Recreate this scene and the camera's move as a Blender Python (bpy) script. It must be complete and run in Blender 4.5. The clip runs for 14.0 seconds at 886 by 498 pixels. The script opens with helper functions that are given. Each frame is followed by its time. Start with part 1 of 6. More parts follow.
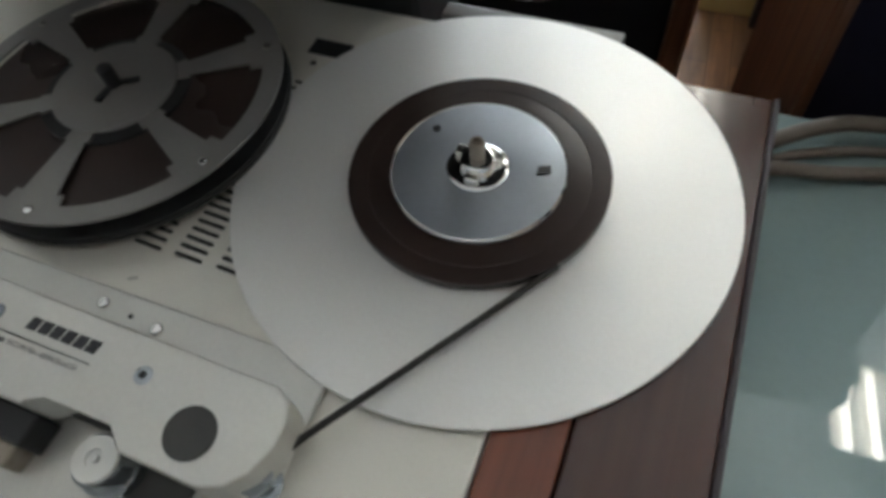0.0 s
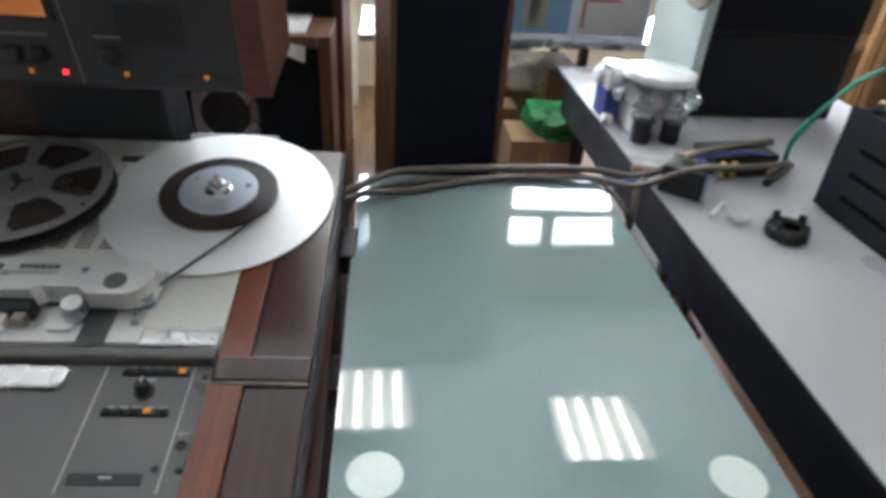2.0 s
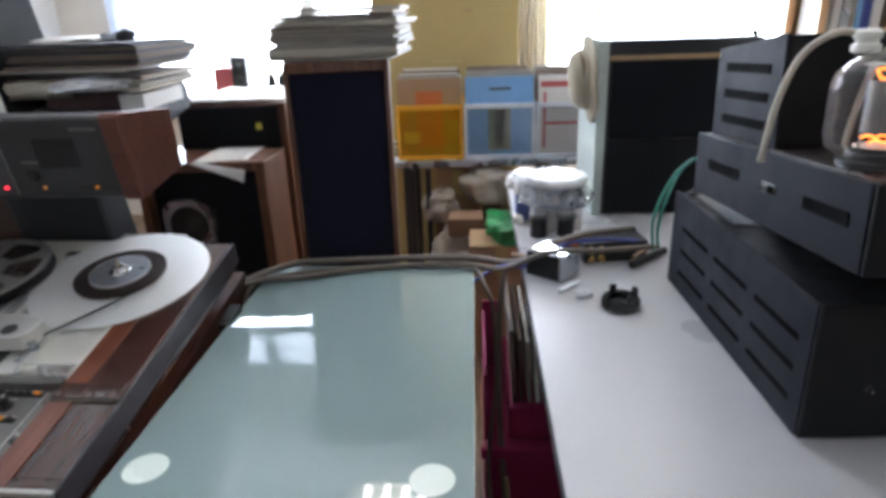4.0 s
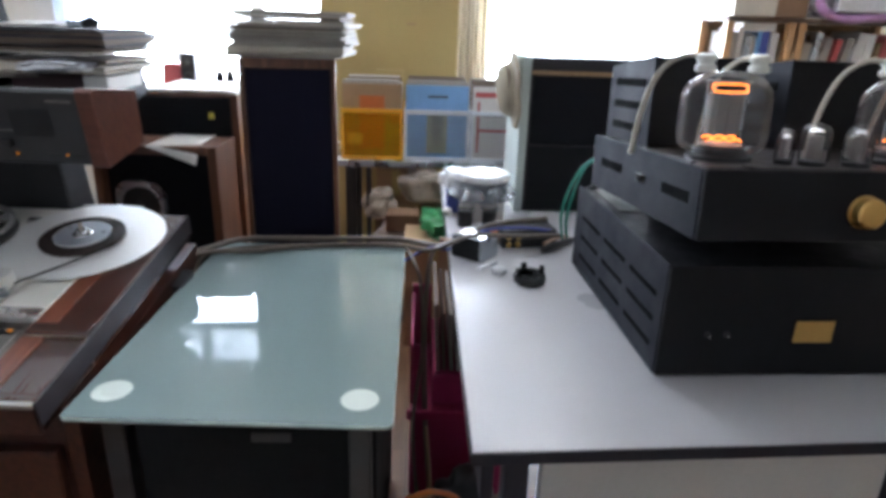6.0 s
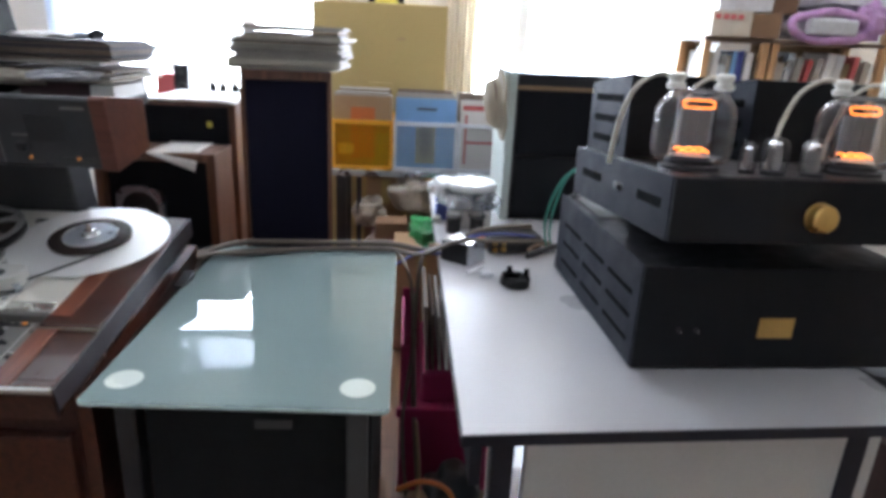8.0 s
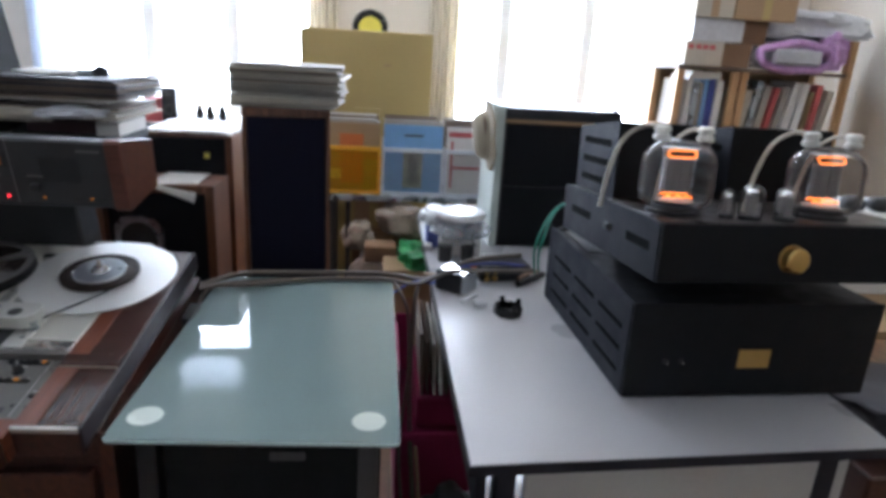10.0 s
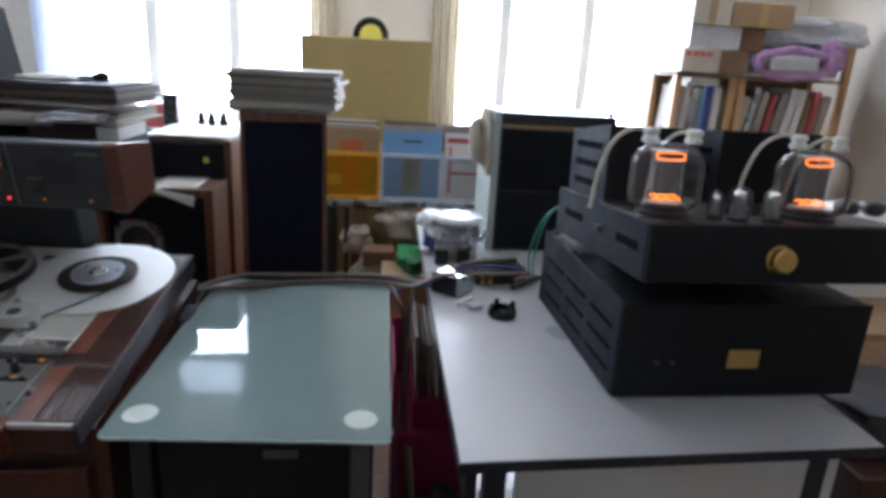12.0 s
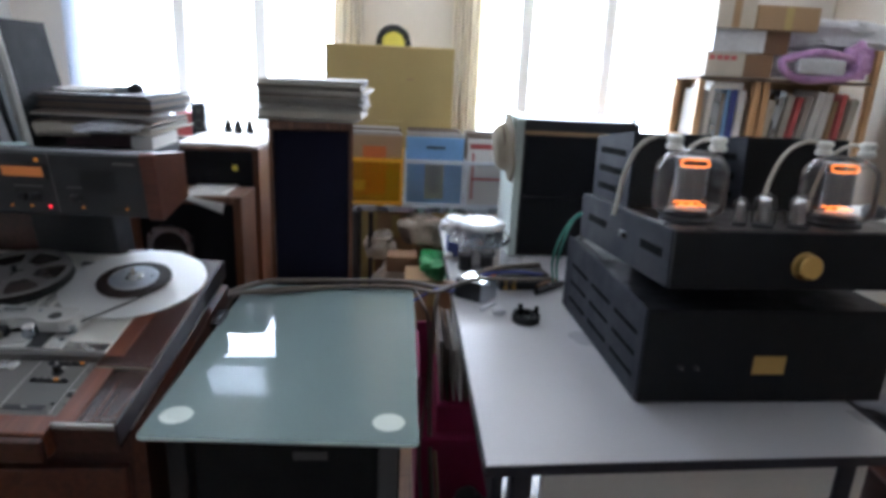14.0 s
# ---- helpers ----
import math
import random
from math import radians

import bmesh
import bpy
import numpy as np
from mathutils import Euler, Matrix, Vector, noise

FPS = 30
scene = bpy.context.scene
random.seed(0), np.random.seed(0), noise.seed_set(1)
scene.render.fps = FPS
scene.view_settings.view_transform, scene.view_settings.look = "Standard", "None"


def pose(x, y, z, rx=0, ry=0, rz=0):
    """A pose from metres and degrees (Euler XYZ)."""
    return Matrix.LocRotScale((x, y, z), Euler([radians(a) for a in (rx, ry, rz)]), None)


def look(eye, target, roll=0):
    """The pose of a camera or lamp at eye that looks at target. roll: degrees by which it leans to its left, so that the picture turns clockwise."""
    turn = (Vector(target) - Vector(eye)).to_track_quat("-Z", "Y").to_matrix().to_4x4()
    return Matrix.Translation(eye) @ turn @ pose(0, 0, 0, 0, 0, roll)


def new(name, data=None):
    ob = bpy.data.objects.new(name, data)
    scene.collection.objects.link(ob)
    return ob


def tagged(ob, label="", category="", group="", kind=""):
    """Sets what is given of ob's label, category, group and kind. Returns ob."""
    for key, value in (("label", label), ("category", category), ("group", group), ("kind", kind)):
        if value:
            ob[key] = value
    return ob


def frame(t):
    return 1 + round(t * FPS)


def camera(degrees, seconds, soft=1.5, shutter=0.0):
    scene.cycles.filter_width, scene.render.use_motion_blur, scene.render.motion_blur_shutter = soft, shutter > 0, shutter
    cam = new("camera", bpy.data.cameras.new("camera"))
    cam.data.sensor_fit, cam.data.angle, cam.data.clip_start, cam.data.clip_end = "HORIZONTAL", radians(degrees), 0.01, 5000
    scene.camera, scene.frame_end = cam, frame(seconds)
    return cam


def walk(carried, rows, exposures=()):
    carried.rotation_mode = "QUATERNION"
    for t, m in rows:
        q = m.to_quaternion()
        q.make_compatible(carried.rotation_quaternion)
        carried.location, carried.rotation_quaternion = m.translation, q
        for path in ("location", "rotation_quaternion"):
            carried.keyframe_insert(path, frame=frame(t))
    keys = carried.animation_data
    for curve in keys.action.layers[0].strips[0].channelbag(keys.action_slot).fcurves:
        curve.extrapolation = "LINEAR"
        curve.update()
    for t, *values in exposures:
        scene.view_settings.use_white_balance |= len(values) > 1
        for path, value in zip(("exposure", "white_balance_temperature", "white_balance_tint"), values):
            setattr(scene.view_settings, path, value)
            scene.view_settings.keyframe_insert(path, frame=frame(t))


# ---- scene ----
WINDOW_W, TUBE_GLOW, BACKDROP = 80.0, 16.0, 10.0
EXPOSURES = [(0.0, 0.24, 6750, 9), (0.8, 0.26, 6550, 10), (1.5, 0.49, 6320, 10), (3.0, 0.76, 6330, 14), (6.0, 0.70, 6150, 14), (7.5, 0.76, 6180, 15), (8.5, 0.83, 6150, 15), (11.0, 0.16, 6000, 14), (14.0, 0.23, 6000, 14)]
cam = camera(70.2, 14.0, soft=4.0, shutter=0.4)
PATH = [
    (0, (-0.596, -0.584, 1.088), (-1.055, 0.67, -0.401), -1.0),
    (0.5, (-0.577, -0.635, 1.094), (-0.976, 0.742, -0.301), 0.0),
    (1, (-0.545, -0.755, 1.155), (-0.705, 0.736, -0.168), 4.2),
    (1.5, (-0.488, -0.946, 1.169), (-0.490, 0.703, 0.062), 3.0),
    (2, (-0.443, -1.135, 1.263), (-0.248, 0.542, 0.19), 3.8),
    (2.5, (-0.312, -1.247, 1.293), (-0.192, 0.509, 0.343), 1.9),
    (3, (-0.132, -1.298, 1.294), (-0.175, 0.523, 0.468), -1.3),
    (3.5, (-0.013, -1.334, 1.284), (-0.137, 0.517, 0.535), -2.3),
    (6, (0.035, -1.587, 1.267), (0.114, 0.295, 0.597), 1.9),
    (6.5, (0.017, -1.609, 1.26), (0.121, 0.275, 0.598), 2.5),
    (7, (0.03, -1.624, 1.252), (0.129, 0.264, 0.6), 2.5),
    (7.5, (0.05, -1.648, 1.259), (0.142, 0.242, 0.611), 2.5),
    (8, (0.017, -1.672, 1.273), (0.145, 0.222, 0.642), 2.8),
    (8.5, (0.006, -1.683, 1.304), (0.152, 0.215, 0.693), 2.7),
    (11, (-0.071, -1.737, 1.349), (0.16, 0.162, 0.764), 3.8),
    (11.5, (-0.038, -1.736, 1.34), (0.165, 0.169, 0.763), 3.3),
    (12, (-0.025, -1.745, 1.339), (0.171, 0.161, 0.768), 3.3),
    (12.5, (-0.027, -1.76, 1.346), (0.158, 0.151, 0.786), 3.4),
    (13, (-0.028, -1.767, 1.35), (0.14, 0.146, 0.792), 3.0),
    (13.5, (-0.036, -1.765, 1.349), (0.114, 0.15, 0.79), 2.7),
    (14, (-0.038, -1.765, 1.35), (0.093, 0.149, 0.788), 2.7),
]
walk(cam, [(t, look(eye, target, roll)) for t, eye, target, roll in PATH], EXPOSURES)

# ---- world and light ----
world = bpy.data.worlds.new("sky")
scene.world = world
world.use_nodes = True
wn = world.node_tree.nodes
sky = wn.new("ShaderNodeTexSky")
sky.sky_type, sky.sun_disc = "NISHITA", False
sky.sun_elevation, sky.sun_rotation = radians(42), radians(20)
wn["Background"].inputs["Strength"].default_value = 0.12
world.node_tree.links.new(sky.outputs[0], wn["Background"].inputs["Color"])


def area_lamp(name, x, y, z, sx, sy, power, color, target):
    data = bpy.data.lights.new(name, "AREA")
    data.shape, data.size, data.size_y, data.energy, data.color = "RECTANGLE", sx, sy, power, color
    ob = new(name, data)
    ob.matrix_world = look((x, y, z), target)
    return ob


# daylight that enters through the two window openings
area_lamp("window_daylight", -1.30, 2.78, 1.54, 1.6, 1.45, WINDOW_W, (0.72, 0.845, 1.0), (-1.0, -2.0, 0.9))
area_lamp("window_daylight", 1.22, 2.78, 1.54, 1.5, 1.45, WINDOW_W, (0.72, 0.845, 1.0), (1.0, -2.0, 0.9))


# ---- materials ----
def nodes_of(name):
    m = bpy.data.materials.new(name)
    m.use_nodes = True
    return m, m.node_tree.nodes, m.node_tree.links, m.node_tree.nodes["Principled BSDF"]


def mat(name, col, rough=0.5, metal=0.0, var=0.12, scale=9.0, bump=0.04, fine=140.0, coat=0.0, stretch=(1, 1, 1), rvar=0.1, spec=0.5):
    """Base colour with broad stains and fine grain, uneven gloss and a little relief."""
    m, n, l, p = nodes_of(name)
    tc = n.new("ShaderNodeTexCoord")
    mp = n.new("ShaderNodeMapping")
    mp.inputs["Scale"].default_value = stretch
    l.new(tc.outputs["Object"], mp.inputs["Vector"])
    big = n.new("ShaderNodeTexNoise")
    big.inputs["Scale"].default_value, big.inputs["Detail"].default_value = scale, 5
    small = n.new("ShaderNodeTexNoise")
    small.inputs["Scale"].default_value, small.inputs["Detail"].default_value = fine, 3
    for t in (big, small):
        l.new(mp.outputs["Vector"], t.inputs["Vector"])
    add = n.new("ShaderNodeMath")
    add.operation = "MULTIPLY_ADD"
    add.inputs[1].default_value = 0.45
    l.new(small.outputs["Fac"], add.inputs[0])
    half = n.new("ShaderNodeMath")
    half.operation = "MULTIPLY"
    half.inputs[1].default_value = 0.55
    l.new(big.outputs["Fac"], half.inputs[0])
    l.new(half.outputs[0], add.inputs[2])
    ramp = n.new("ShaderNodeValToRGB")
    ramp.color_ramp.elements[0].position, ramp.color_ramp.elements[1].position = 0.3, 0.7
    ramp.color_ramp.elements[0].color = (*[max(0, c * (1 - var)) for c in col], 1)
    ramp.color_ramp.elements[1].color = (*[min(1, c * (1 + var)) for c in col], 1)
    l.new(add.outputs[0], ramp.inputs["Fac"])
    l.new(ramp.outputs["Color"], p.inputs["Base Color"])
    rr = n.new("ShaderNodeMapRange")
    rr.inputs["From Min"].default_value, rr.inputs["From Max"].default_value = 0.3, 0.7
    rr.inputs["To Min"].default_value, rr.inputs["To Max"].default_value = max(0.0, rough - rvar), min(1.0, rough + rvar)
    l.new(big.outputs["Fac"], rr.inputs["Value"])
    l.new(rr.outputs["Result"], p.inputs["Roughness"])
    p.inputs["Metallic"].default_value = metal
    p.inputs["Coat Weight"].default_value = coat
    p.inputs["Specular IOR Level"].default_value = spec
    if bump:
        b = n.new("ShaderNodeBump")
        b.inputs["Strength"].default_value, b.inputs["Distance"].default_value = bump, 0.002
        l.new(small.outputs["Fac"], b.inputs["Height"])
        l.new(b.outputs["Normal"], p.inputs["Normal"])
    return m


def wood(name, dark, light, grain=(1.5, 30, 30), rough=0.4, coat=0.15):
    m, n, l, p = nodes_of(name)
    tc = n.new("ShaderNodeTexCoord")
    mp = n.new("ShaderNodeMapping")
    mp.inputs["Scale"].default_value = grain
    l.new(tc.outputs["Object"], mp.inputs["Vector"])
    t = n.new("ShaderNodeTexNoise")
    t.inputs["Scale"].default_value, t.inputs["Detail"].default_value, t.inputs["Distortion"].default_value = 3.0, 7, 0.8
    l.new(mp.outputs["Vector"], t.inputs["Vector"])
    ramp = n.new("ShaderNodeValToRGB")
    ramp.color_ramp.elements[0].position, ramp.color_ramp.elements[1].position = 0.32, 0.68
    ramp.color_ramp.elements[0].color, ramp.color_ramp.elements[1].color = (*dark, 1), (*light, 1)
    l.new(t.outputs["Fac"], ramp.inputs["Fac"])
    l.new(ramp.outputs["Color"], p.inputs["Base Color"])
    p.inputs["Roughness"].default_value, p.inputs["Coat Weight"].default_value = rough, coat
    b = n.new("ShaderNodeBump")
    b.inputs["Strength"].default_value, b.inputs["Distance"].default_value = 0.08, 0.002
    l.new(t.outputs["Fac"], b.inputs["Height"])
    l.new(b.outputs["Normal"], p.inputs["Normal"])
    return m


def planks(name, dark, light):
    """Strip parquet with dark joints between the boards."""
    m = wood(name, dark, light, (14, 1.2, 14), 0.38, 0.2)
    n, l = m.node_tree.nodes, m.node_tree.links
    p = n["Principled BSDF"]
    tc, br = n.new("ShaderNodeTexCoord"), n.new("ShaderNodeTexBrick")
    turn = n.new("ShaderNodeMapping")
    turn.inputs["Rotation"].default_value = (0, 0, math.pi / 2)
    l.new(tc.outputs["Object"], turn.inputs["Vector"])
    l.new(turn.outputs["Vector"], br.inputs["Vector"])
    for key, value in (("Scale", 1.0), ("Brick Width", 0.42), ("Row Height", 0.07), ("Mortar Size", 0.0016), ("Mortar Smooth", 0.3)):
        br.inputs[key].default_value = value
    br.inputs["Color1"].default_value, br.inputs["Color2"].default_value = (0.75, 0.75, 0.75, 1), (1.15, 1.1, 1.05, 1)
    br.inputs["Mortar"].default_value = (0.22, 0.2, 0.18, 1)
    mul = n.new("ShaderNodeMix")
    mul.data_type, mul.blend_type = "RGBA", "MULTIPLY"
    mul.inputs["Factor"].default_value = 1.0
    old = p.inputs["Base Color"].links[0].from_socket
    l.new(old, mul.inputs["A"])
    l.new(br.outputs["Color"], mul.inputs["B"])
    l.new(mul.outputs["Result"], p.inputs["Base Color"])
    return m


def glow(name, col, strength):
    m, n, l, p = nodes_of(name)
    p.inputs["Base Color"].default_value = (*col, 1)
    p.inputs["Emission Color"].default_value = (*col, 1)
    p.inputs["Emission Strength"].default_value = strength
    return m


def clear(name, tint=(1, 1, 1), ior=1.45, rough=0.02, haze=0.0, milk=(0.85, 0.87, 0.88)):
    """Thin clear glass or film: see-through with mirror gloss by Fresnel; haze adds a milky share."""
    m, n, l, p = nodes_of(name)
    out = n["Material Output"]
    tr = n.new("ShaderNodeBsdfTransparent")
    tr.inputs["Color"].default_value = (*tint, 1)
    gl = n.new("ShaderNodeBsdfGlossy")
    gl.inputs["Roughness"].default_value = rough
    fr = n.new("ShaderNodeFresnel")
    fr.inputs["IOR"].default_value = ior
    mx = n.new("ShaderNodeMixShader")
    l.new(fr.outputs[0], mx.inputs[0])
    l.new(tr.outputs[0], mx.inputs[1])
    l.new(gl.outputs[0], mx.inputs[2])
    last = mx
    if haze:
        df = n.new("ShaderNodeBsdfDiffuse")
        df.inputs["Color"].default_value = (*milk, 1)
        last = n.new("ShaderNodeMixShader")
        last.inputs[0].default_value = haze
        l.new(mx.outputs[0], last.inputs[1])
        l.new(df.outputs[0], last.inputs[2])
    l.new(last.outputs[0], out.inputs["Surface"])
    return m


def sheer(name, col, through_share):
    """Woven cloth that lets part of the daylight through."""
    m, n, l, p = nodes_of(name)
    tc = n.new("ShaderNodeTexCoord")
    weave = n.new("ShaderNodeTexNoise")
    weave.inputs["Scale"].default_value, weave.inputs["Detail"].default_value = 30, 4
    l.new(tc.outputs["Object"], weave.inputs["Vector"])
    ramp = n.new("ShaderNodeValToRGB")
    ramp.color_ramp.elements[0].color = (*[c * 0.93 for c in col], 1)
    ramp.color_ramp.elements[1].color = (*col, 1)
    l.new(weave.outputs["Fac"], ramp.inputs["Fac"])
    df, tl, mx = n.new("ShaderNodeBsdfDiffuse"), n.new("ShaderNodeBsdfTranslucent"), n.new("ShaderNodeMixShader")
    l.new(ramp.outputs["Color"], df.inputs["Color"])
    l.new(ramp.outputs["Color"], tl.inputs["Color"])
    mx.inputs[0].default_value = through_share
    l.new(df.outputs[0], mx.inputs[1])
    l.new(tl.outputs[0], mx.inputs[2])
    l.new(mx.outputs[0], n["Material Output"].inputs["Surface"])
    return m


M = {
    "wood_side": wood("polished_brown_side", (0.046, 0.017, 0.012), (0.062, 0.023, 0.016), (30, 1.6, 30), 0.22, 0.3),
    "spindle_grey": mat("worn_spindle", (0.30, 0.26, 0.22), 0.4, 0.8, var=0.3, scale=60),
    "card_black": mat("dark_top_plate", (0.030, 0.022, 0.018), 0.35, var=0.2, scale=20, bump=0.1),
    "crate_film": clear("crate_front", (0.98, 0.98, 0.98), 1.25, 0.1, 0.06),
    "wall_beige": mat("beige_wall_paint", (0.46, 0.40, 0.32), 0.85, var=0.08, scale=2.5, bump=0.15, fine=60),
    "tan_paper": mat("yellowed_sleeve", (0.48, 0.43, 0.35), 0.75, var=0.12, scale=12),
    "plate_zinc": mat("clamp_plate_metal", (0.44, 0.48, 0.53), 0.36, 0.85, var=0.06, scale=10, bump=0.02, fine=300),
    "black_matt": mat("matt_black", (0.012, 0.012, 0.013), 0.8, var=0.2, scale=20, bump=0.1, spec=0.2),
    "film_yellow": clear("yellow_see_through", (1.0, 0.78, 0.25), 1.3, 0.15, 0.25, (0.95, 0.52, 0.03)),
    "wall_paint": mat("wall_paint", (0.46, 0.45, 0.43), 0.85, var=0.08, scale=2.5, bump=0.15, fine=60),
    "plaster": mat("plaster", (0.62, 0.57, 0.50), 0.85, var=0.06, scale=2.5, bump=0.15, fine=60),
    "ceiling_paint": mat("ceiling_paint", (0.72, 0.71, 0.68), 0.9, var=0.05, scale=2),
    "floor": planks("parquet", (0.13, 0.065, 0.032), (0.24, 0.13, 0.065)),
    "wood_deep": wood("deep_red_walnut", (0.045, 0.013, 0.008), (0.095, 0.029, 0.017), (22, 1.3, 22), 0.3, 0.25),
    "alu": mat("anodised_aluminium", (0.66, 0.65, 0.615), 0.40, 0.6, var=0.06, scale=5, bump=0.02, fine=380, stretch=(1, 1, 1)),
    "platter": mat("brushed_platter", (0.78, 0.775, 0.755), 0.46, 0.55, var=0.05, scale=4, bump=0.03, fine=420),
    "deck": mat("deck_paint", (0.73, 0.705, 0.64), 0.30, 0.3, rvar=0.03, var=0.05, scale=6, bump=0.05, fine=500),
    "bright_steel": mat("bright_steel", (0.70, 0.69, 0.66), 0.22, 1.0, var=0.08, scale=12, bump=0.02),
    "zinc": mat("zinc_plate", (0.42, 0.46, 0.50), 0.28, 0.9, var=0.2, scale=14, bump=0.03, fine=200),
    "chrome": mat("chrome", (0.8, 0.8, 0.8), 0.08, 1.0, var=0.03, bump=0),
    "tape": mat("magnetic_tape", (0.040, 0.027, 0.024), 0.27, var=0.25, scale=3, bump=0.05, fine=900, stretch=(1, 1, 30)),
    "tape_edge": mat("tape_ribbon", (0.018, 0.016, 0.014), 0.4, var=0.1),
    "reel_grey": mat("reel_metal", (0.27, 0.26, 0.25), 0.42, 0.45, var=0.08, scale=5, fine=400),
    "black_plastic": mat("black_plastic", (0.018, 0.018, 0.02), 0.45, var=0.2, scale=20),
    "black_rubber": mat("black_rubber", (0.022, 0.022, 0.022), 0.7, var=0.2, scale=30),
    "black_crinkle": mat("black_crackle_paint", (0.008, 0.008, 0.010), 0.55, 0.0, spec=0.22, var=0.25, scale=30, bump=0.35, fine=420),
    "grey_side": mat("slate_grey_paint", (0.011, 0.012, 0.018), 0.62, 0.0, spec=0.14, var=0.15, scale=14, bump=0.25, fine=420),
    "panel_grey": mat("panel_grey", (0.150, 0.143, 0.133), 0.34, var=0.08, scale=8, bump=0.1, fine=500),
    "dark_panel": mat("dark_meter_panel", (0.035, 0.036, 0.038), 0.42, var=0.12, scale=6),
    "edge_grey": mat("grey_brown_edge", (0.050, 0.042, 0.047), 0.5, spec=0.3, var=0.1, scale=12, bump=0.02),
    "maroon": mat("maroon_board", (0.060, 0.026, 0.030), 0.6, var=0.15, scale=9, bump=0.08),
    "dot_grey": mat("dark_grey_cap", (0.06, 0.06, 0.058), 0.6),
    "ink": mat("print_ink", (0.05, 0.05, 0.055), 0.6, bump=0),
    "pale_ink": mat("pale_print", (0.55, 0.54, 0.5), 0.6, bump=0),
    "wood_red": wood("mahogany_strip", (0.13, 0.034, 0.016), (0.21, 0.062, 0.03), (30, 1.5, 30), 0.35, 0.3),
    "wood_dark": wood("dark_walnut", (0.035, 0.014, 0.011), (0.085, 0.034, 0.026), (30, 1.6, 30), 0.3, 0.25),
    "wood_cab": wood("walnut_veneer", (0.085, 0.030, 0.013), (0.175, 0.072, 0.033), (22, 22, 1.3), 0.45, 0.1),
    "wood_cheek": wood("teak_cheek", (0.09, 0.028, 0.018), (0.145, 0.048, 0.030), (2, 24, 18), 0.45, 0.1),
    "pine": wood("pine", (0.42, 0.23, 0.10), (0.58, 0.35, 0.17), (18, 18, 1.2), 0.5, 0.05),
    "cloth_navy": mat("speaker_cloth", (0.012, 0.011, 0.022), 0.9, var=0.25, scale=5, bump=0.5, fine=700, spec=0.1),
    "cloth_black": mat("black_speaker_cloth", (0.014, 0.014, 0.017), 0.9, var=0.2, scale=5, bump=0.5, fine=700, spec=0.1),
    "glass_top": mat("painted_glass_top", (0.208, 0.268, 0.264), 0.006, var=0.05, scale=3, bump=0, rvar=0.002),
    "glass_edge": mat("polished_glass_edge", (0.55, 0.70, 0.68), 0.12, var=0.08, scale=20, bump=0),
    "pad": mat("white_glue_pad", (0.66, 0.72, 0.66), 0.25, var=0.05, bump=0.02),
    "laminate": mat("pale_laminate", (0.44, 0.432, 0.442), 0.33, var=0.06, scale=5, bump=0.12, fine=600),
    "desk_edge": mat("dark_edge_band", (0.022, 0.022, 0.032), 0.45),
    "modesty": mat("grey_board", (0.58, 0.555, 0.51), 0.6, var=0.06),
    "gold": mat("brushed_gold", (0.66, 0.43, 0.15), 0.3, 1.0, var=0.08, bump=0.03),
    "glass": clear("tube_glass", (0.99, 0.99, 0.985), 1.17, 0.02, 0.045),
    "pane": clear("window_pane", (0.98, 0.99, 0.99), 1.3),
    "film": clear("plastic_film", (0.95, 0.95, 0.95), 1.4, 0.12, 0.08),
    "anode": mat("anode_plate", (0.22, 0.20, 0.19), 0.5, 0.4, var=0.15, scale=40),
    "filament": glow("glowing_filament", (1.0, 0.24, 0.035), 2.6),
    "ceramic": mat("white_ceramic", (0.68, 0.66, 0.60), 0.35, var=0.05),
    "led_yellow": glow("amber_lamp", (0.62, 0.22, 0.012), 0.22),
    "led_red": glow("red_lamp", (1.0, 0.03, 0.05), 1.6),
    "meter": glow("lit_meter_face", (0.55, 0.18, 0.05), 0.17),
    "fluo": glow("fluorescent_tube", (1.0, 0.98, 0.92), TUBE_GLOW),
    "white_paint": mat("white_paint", (0.78, 0.77, 0.74), 0.45, var=0.04),
    "curtain": sheer("sheer_curtain", (0.84, 0.87, 0.92), 0.75),
    "drape": sheer("cream_drape", (0.78, 0.72, 0.60), 0.35),
    "slot_black": mat("slot_shadow_black", (0.003, 0.003, 0.0035), 0.9, var=0.2, spec=0.05, bump=0),
    "rail_grey": mat("worn_rail", (0.17, 0.16, 0.15), 0.34, 0.35, var=0.1, scale=14, bump=0.03, fine=300),
    "dim_ink": mat("dim_print", (0.16, 0.16, 0.15), 0.6, bump=0),
    "bag_film": mat("cloudy_bag", (0.27, 0.225, 0.18), 0.34, var=0.25, scale=11, bump=0.6, fine=40),
    "tan": mat("tan_board", (0.42, 0.315, 0.125), 0.75, var=0.06, scale=3, bump=0.1, fine=120),
    "card": mat("cardboard", (0.36, 0.235, 0.13), 0.85, var=0.12, scale=7, bump=0.15),
    "card_dark": mat("old_cardboard", (0.20, 0.115, 0.065), 0.85, var=0.15, scale=7, bump=0.15),
    "paper": mat("paper", (0.72, 0.70, 0.66), 0.8, var=0.07, scale=9, bump=0.1),
    "sleeve_edge": mat("grey_sleeve", (0.34, 0.31, 0.27), 0.75, var=0.15, scale=12),
    "sleeve_brown": mat("brown_sleeve", (0.16, 0.115, 0.085), 0.7, var=0.2, scale=12),
    "sleeve_dark": mat("dark_sleeve", (0.05, 0.045, 0.05), 0.6, var=0.2, scale=12),
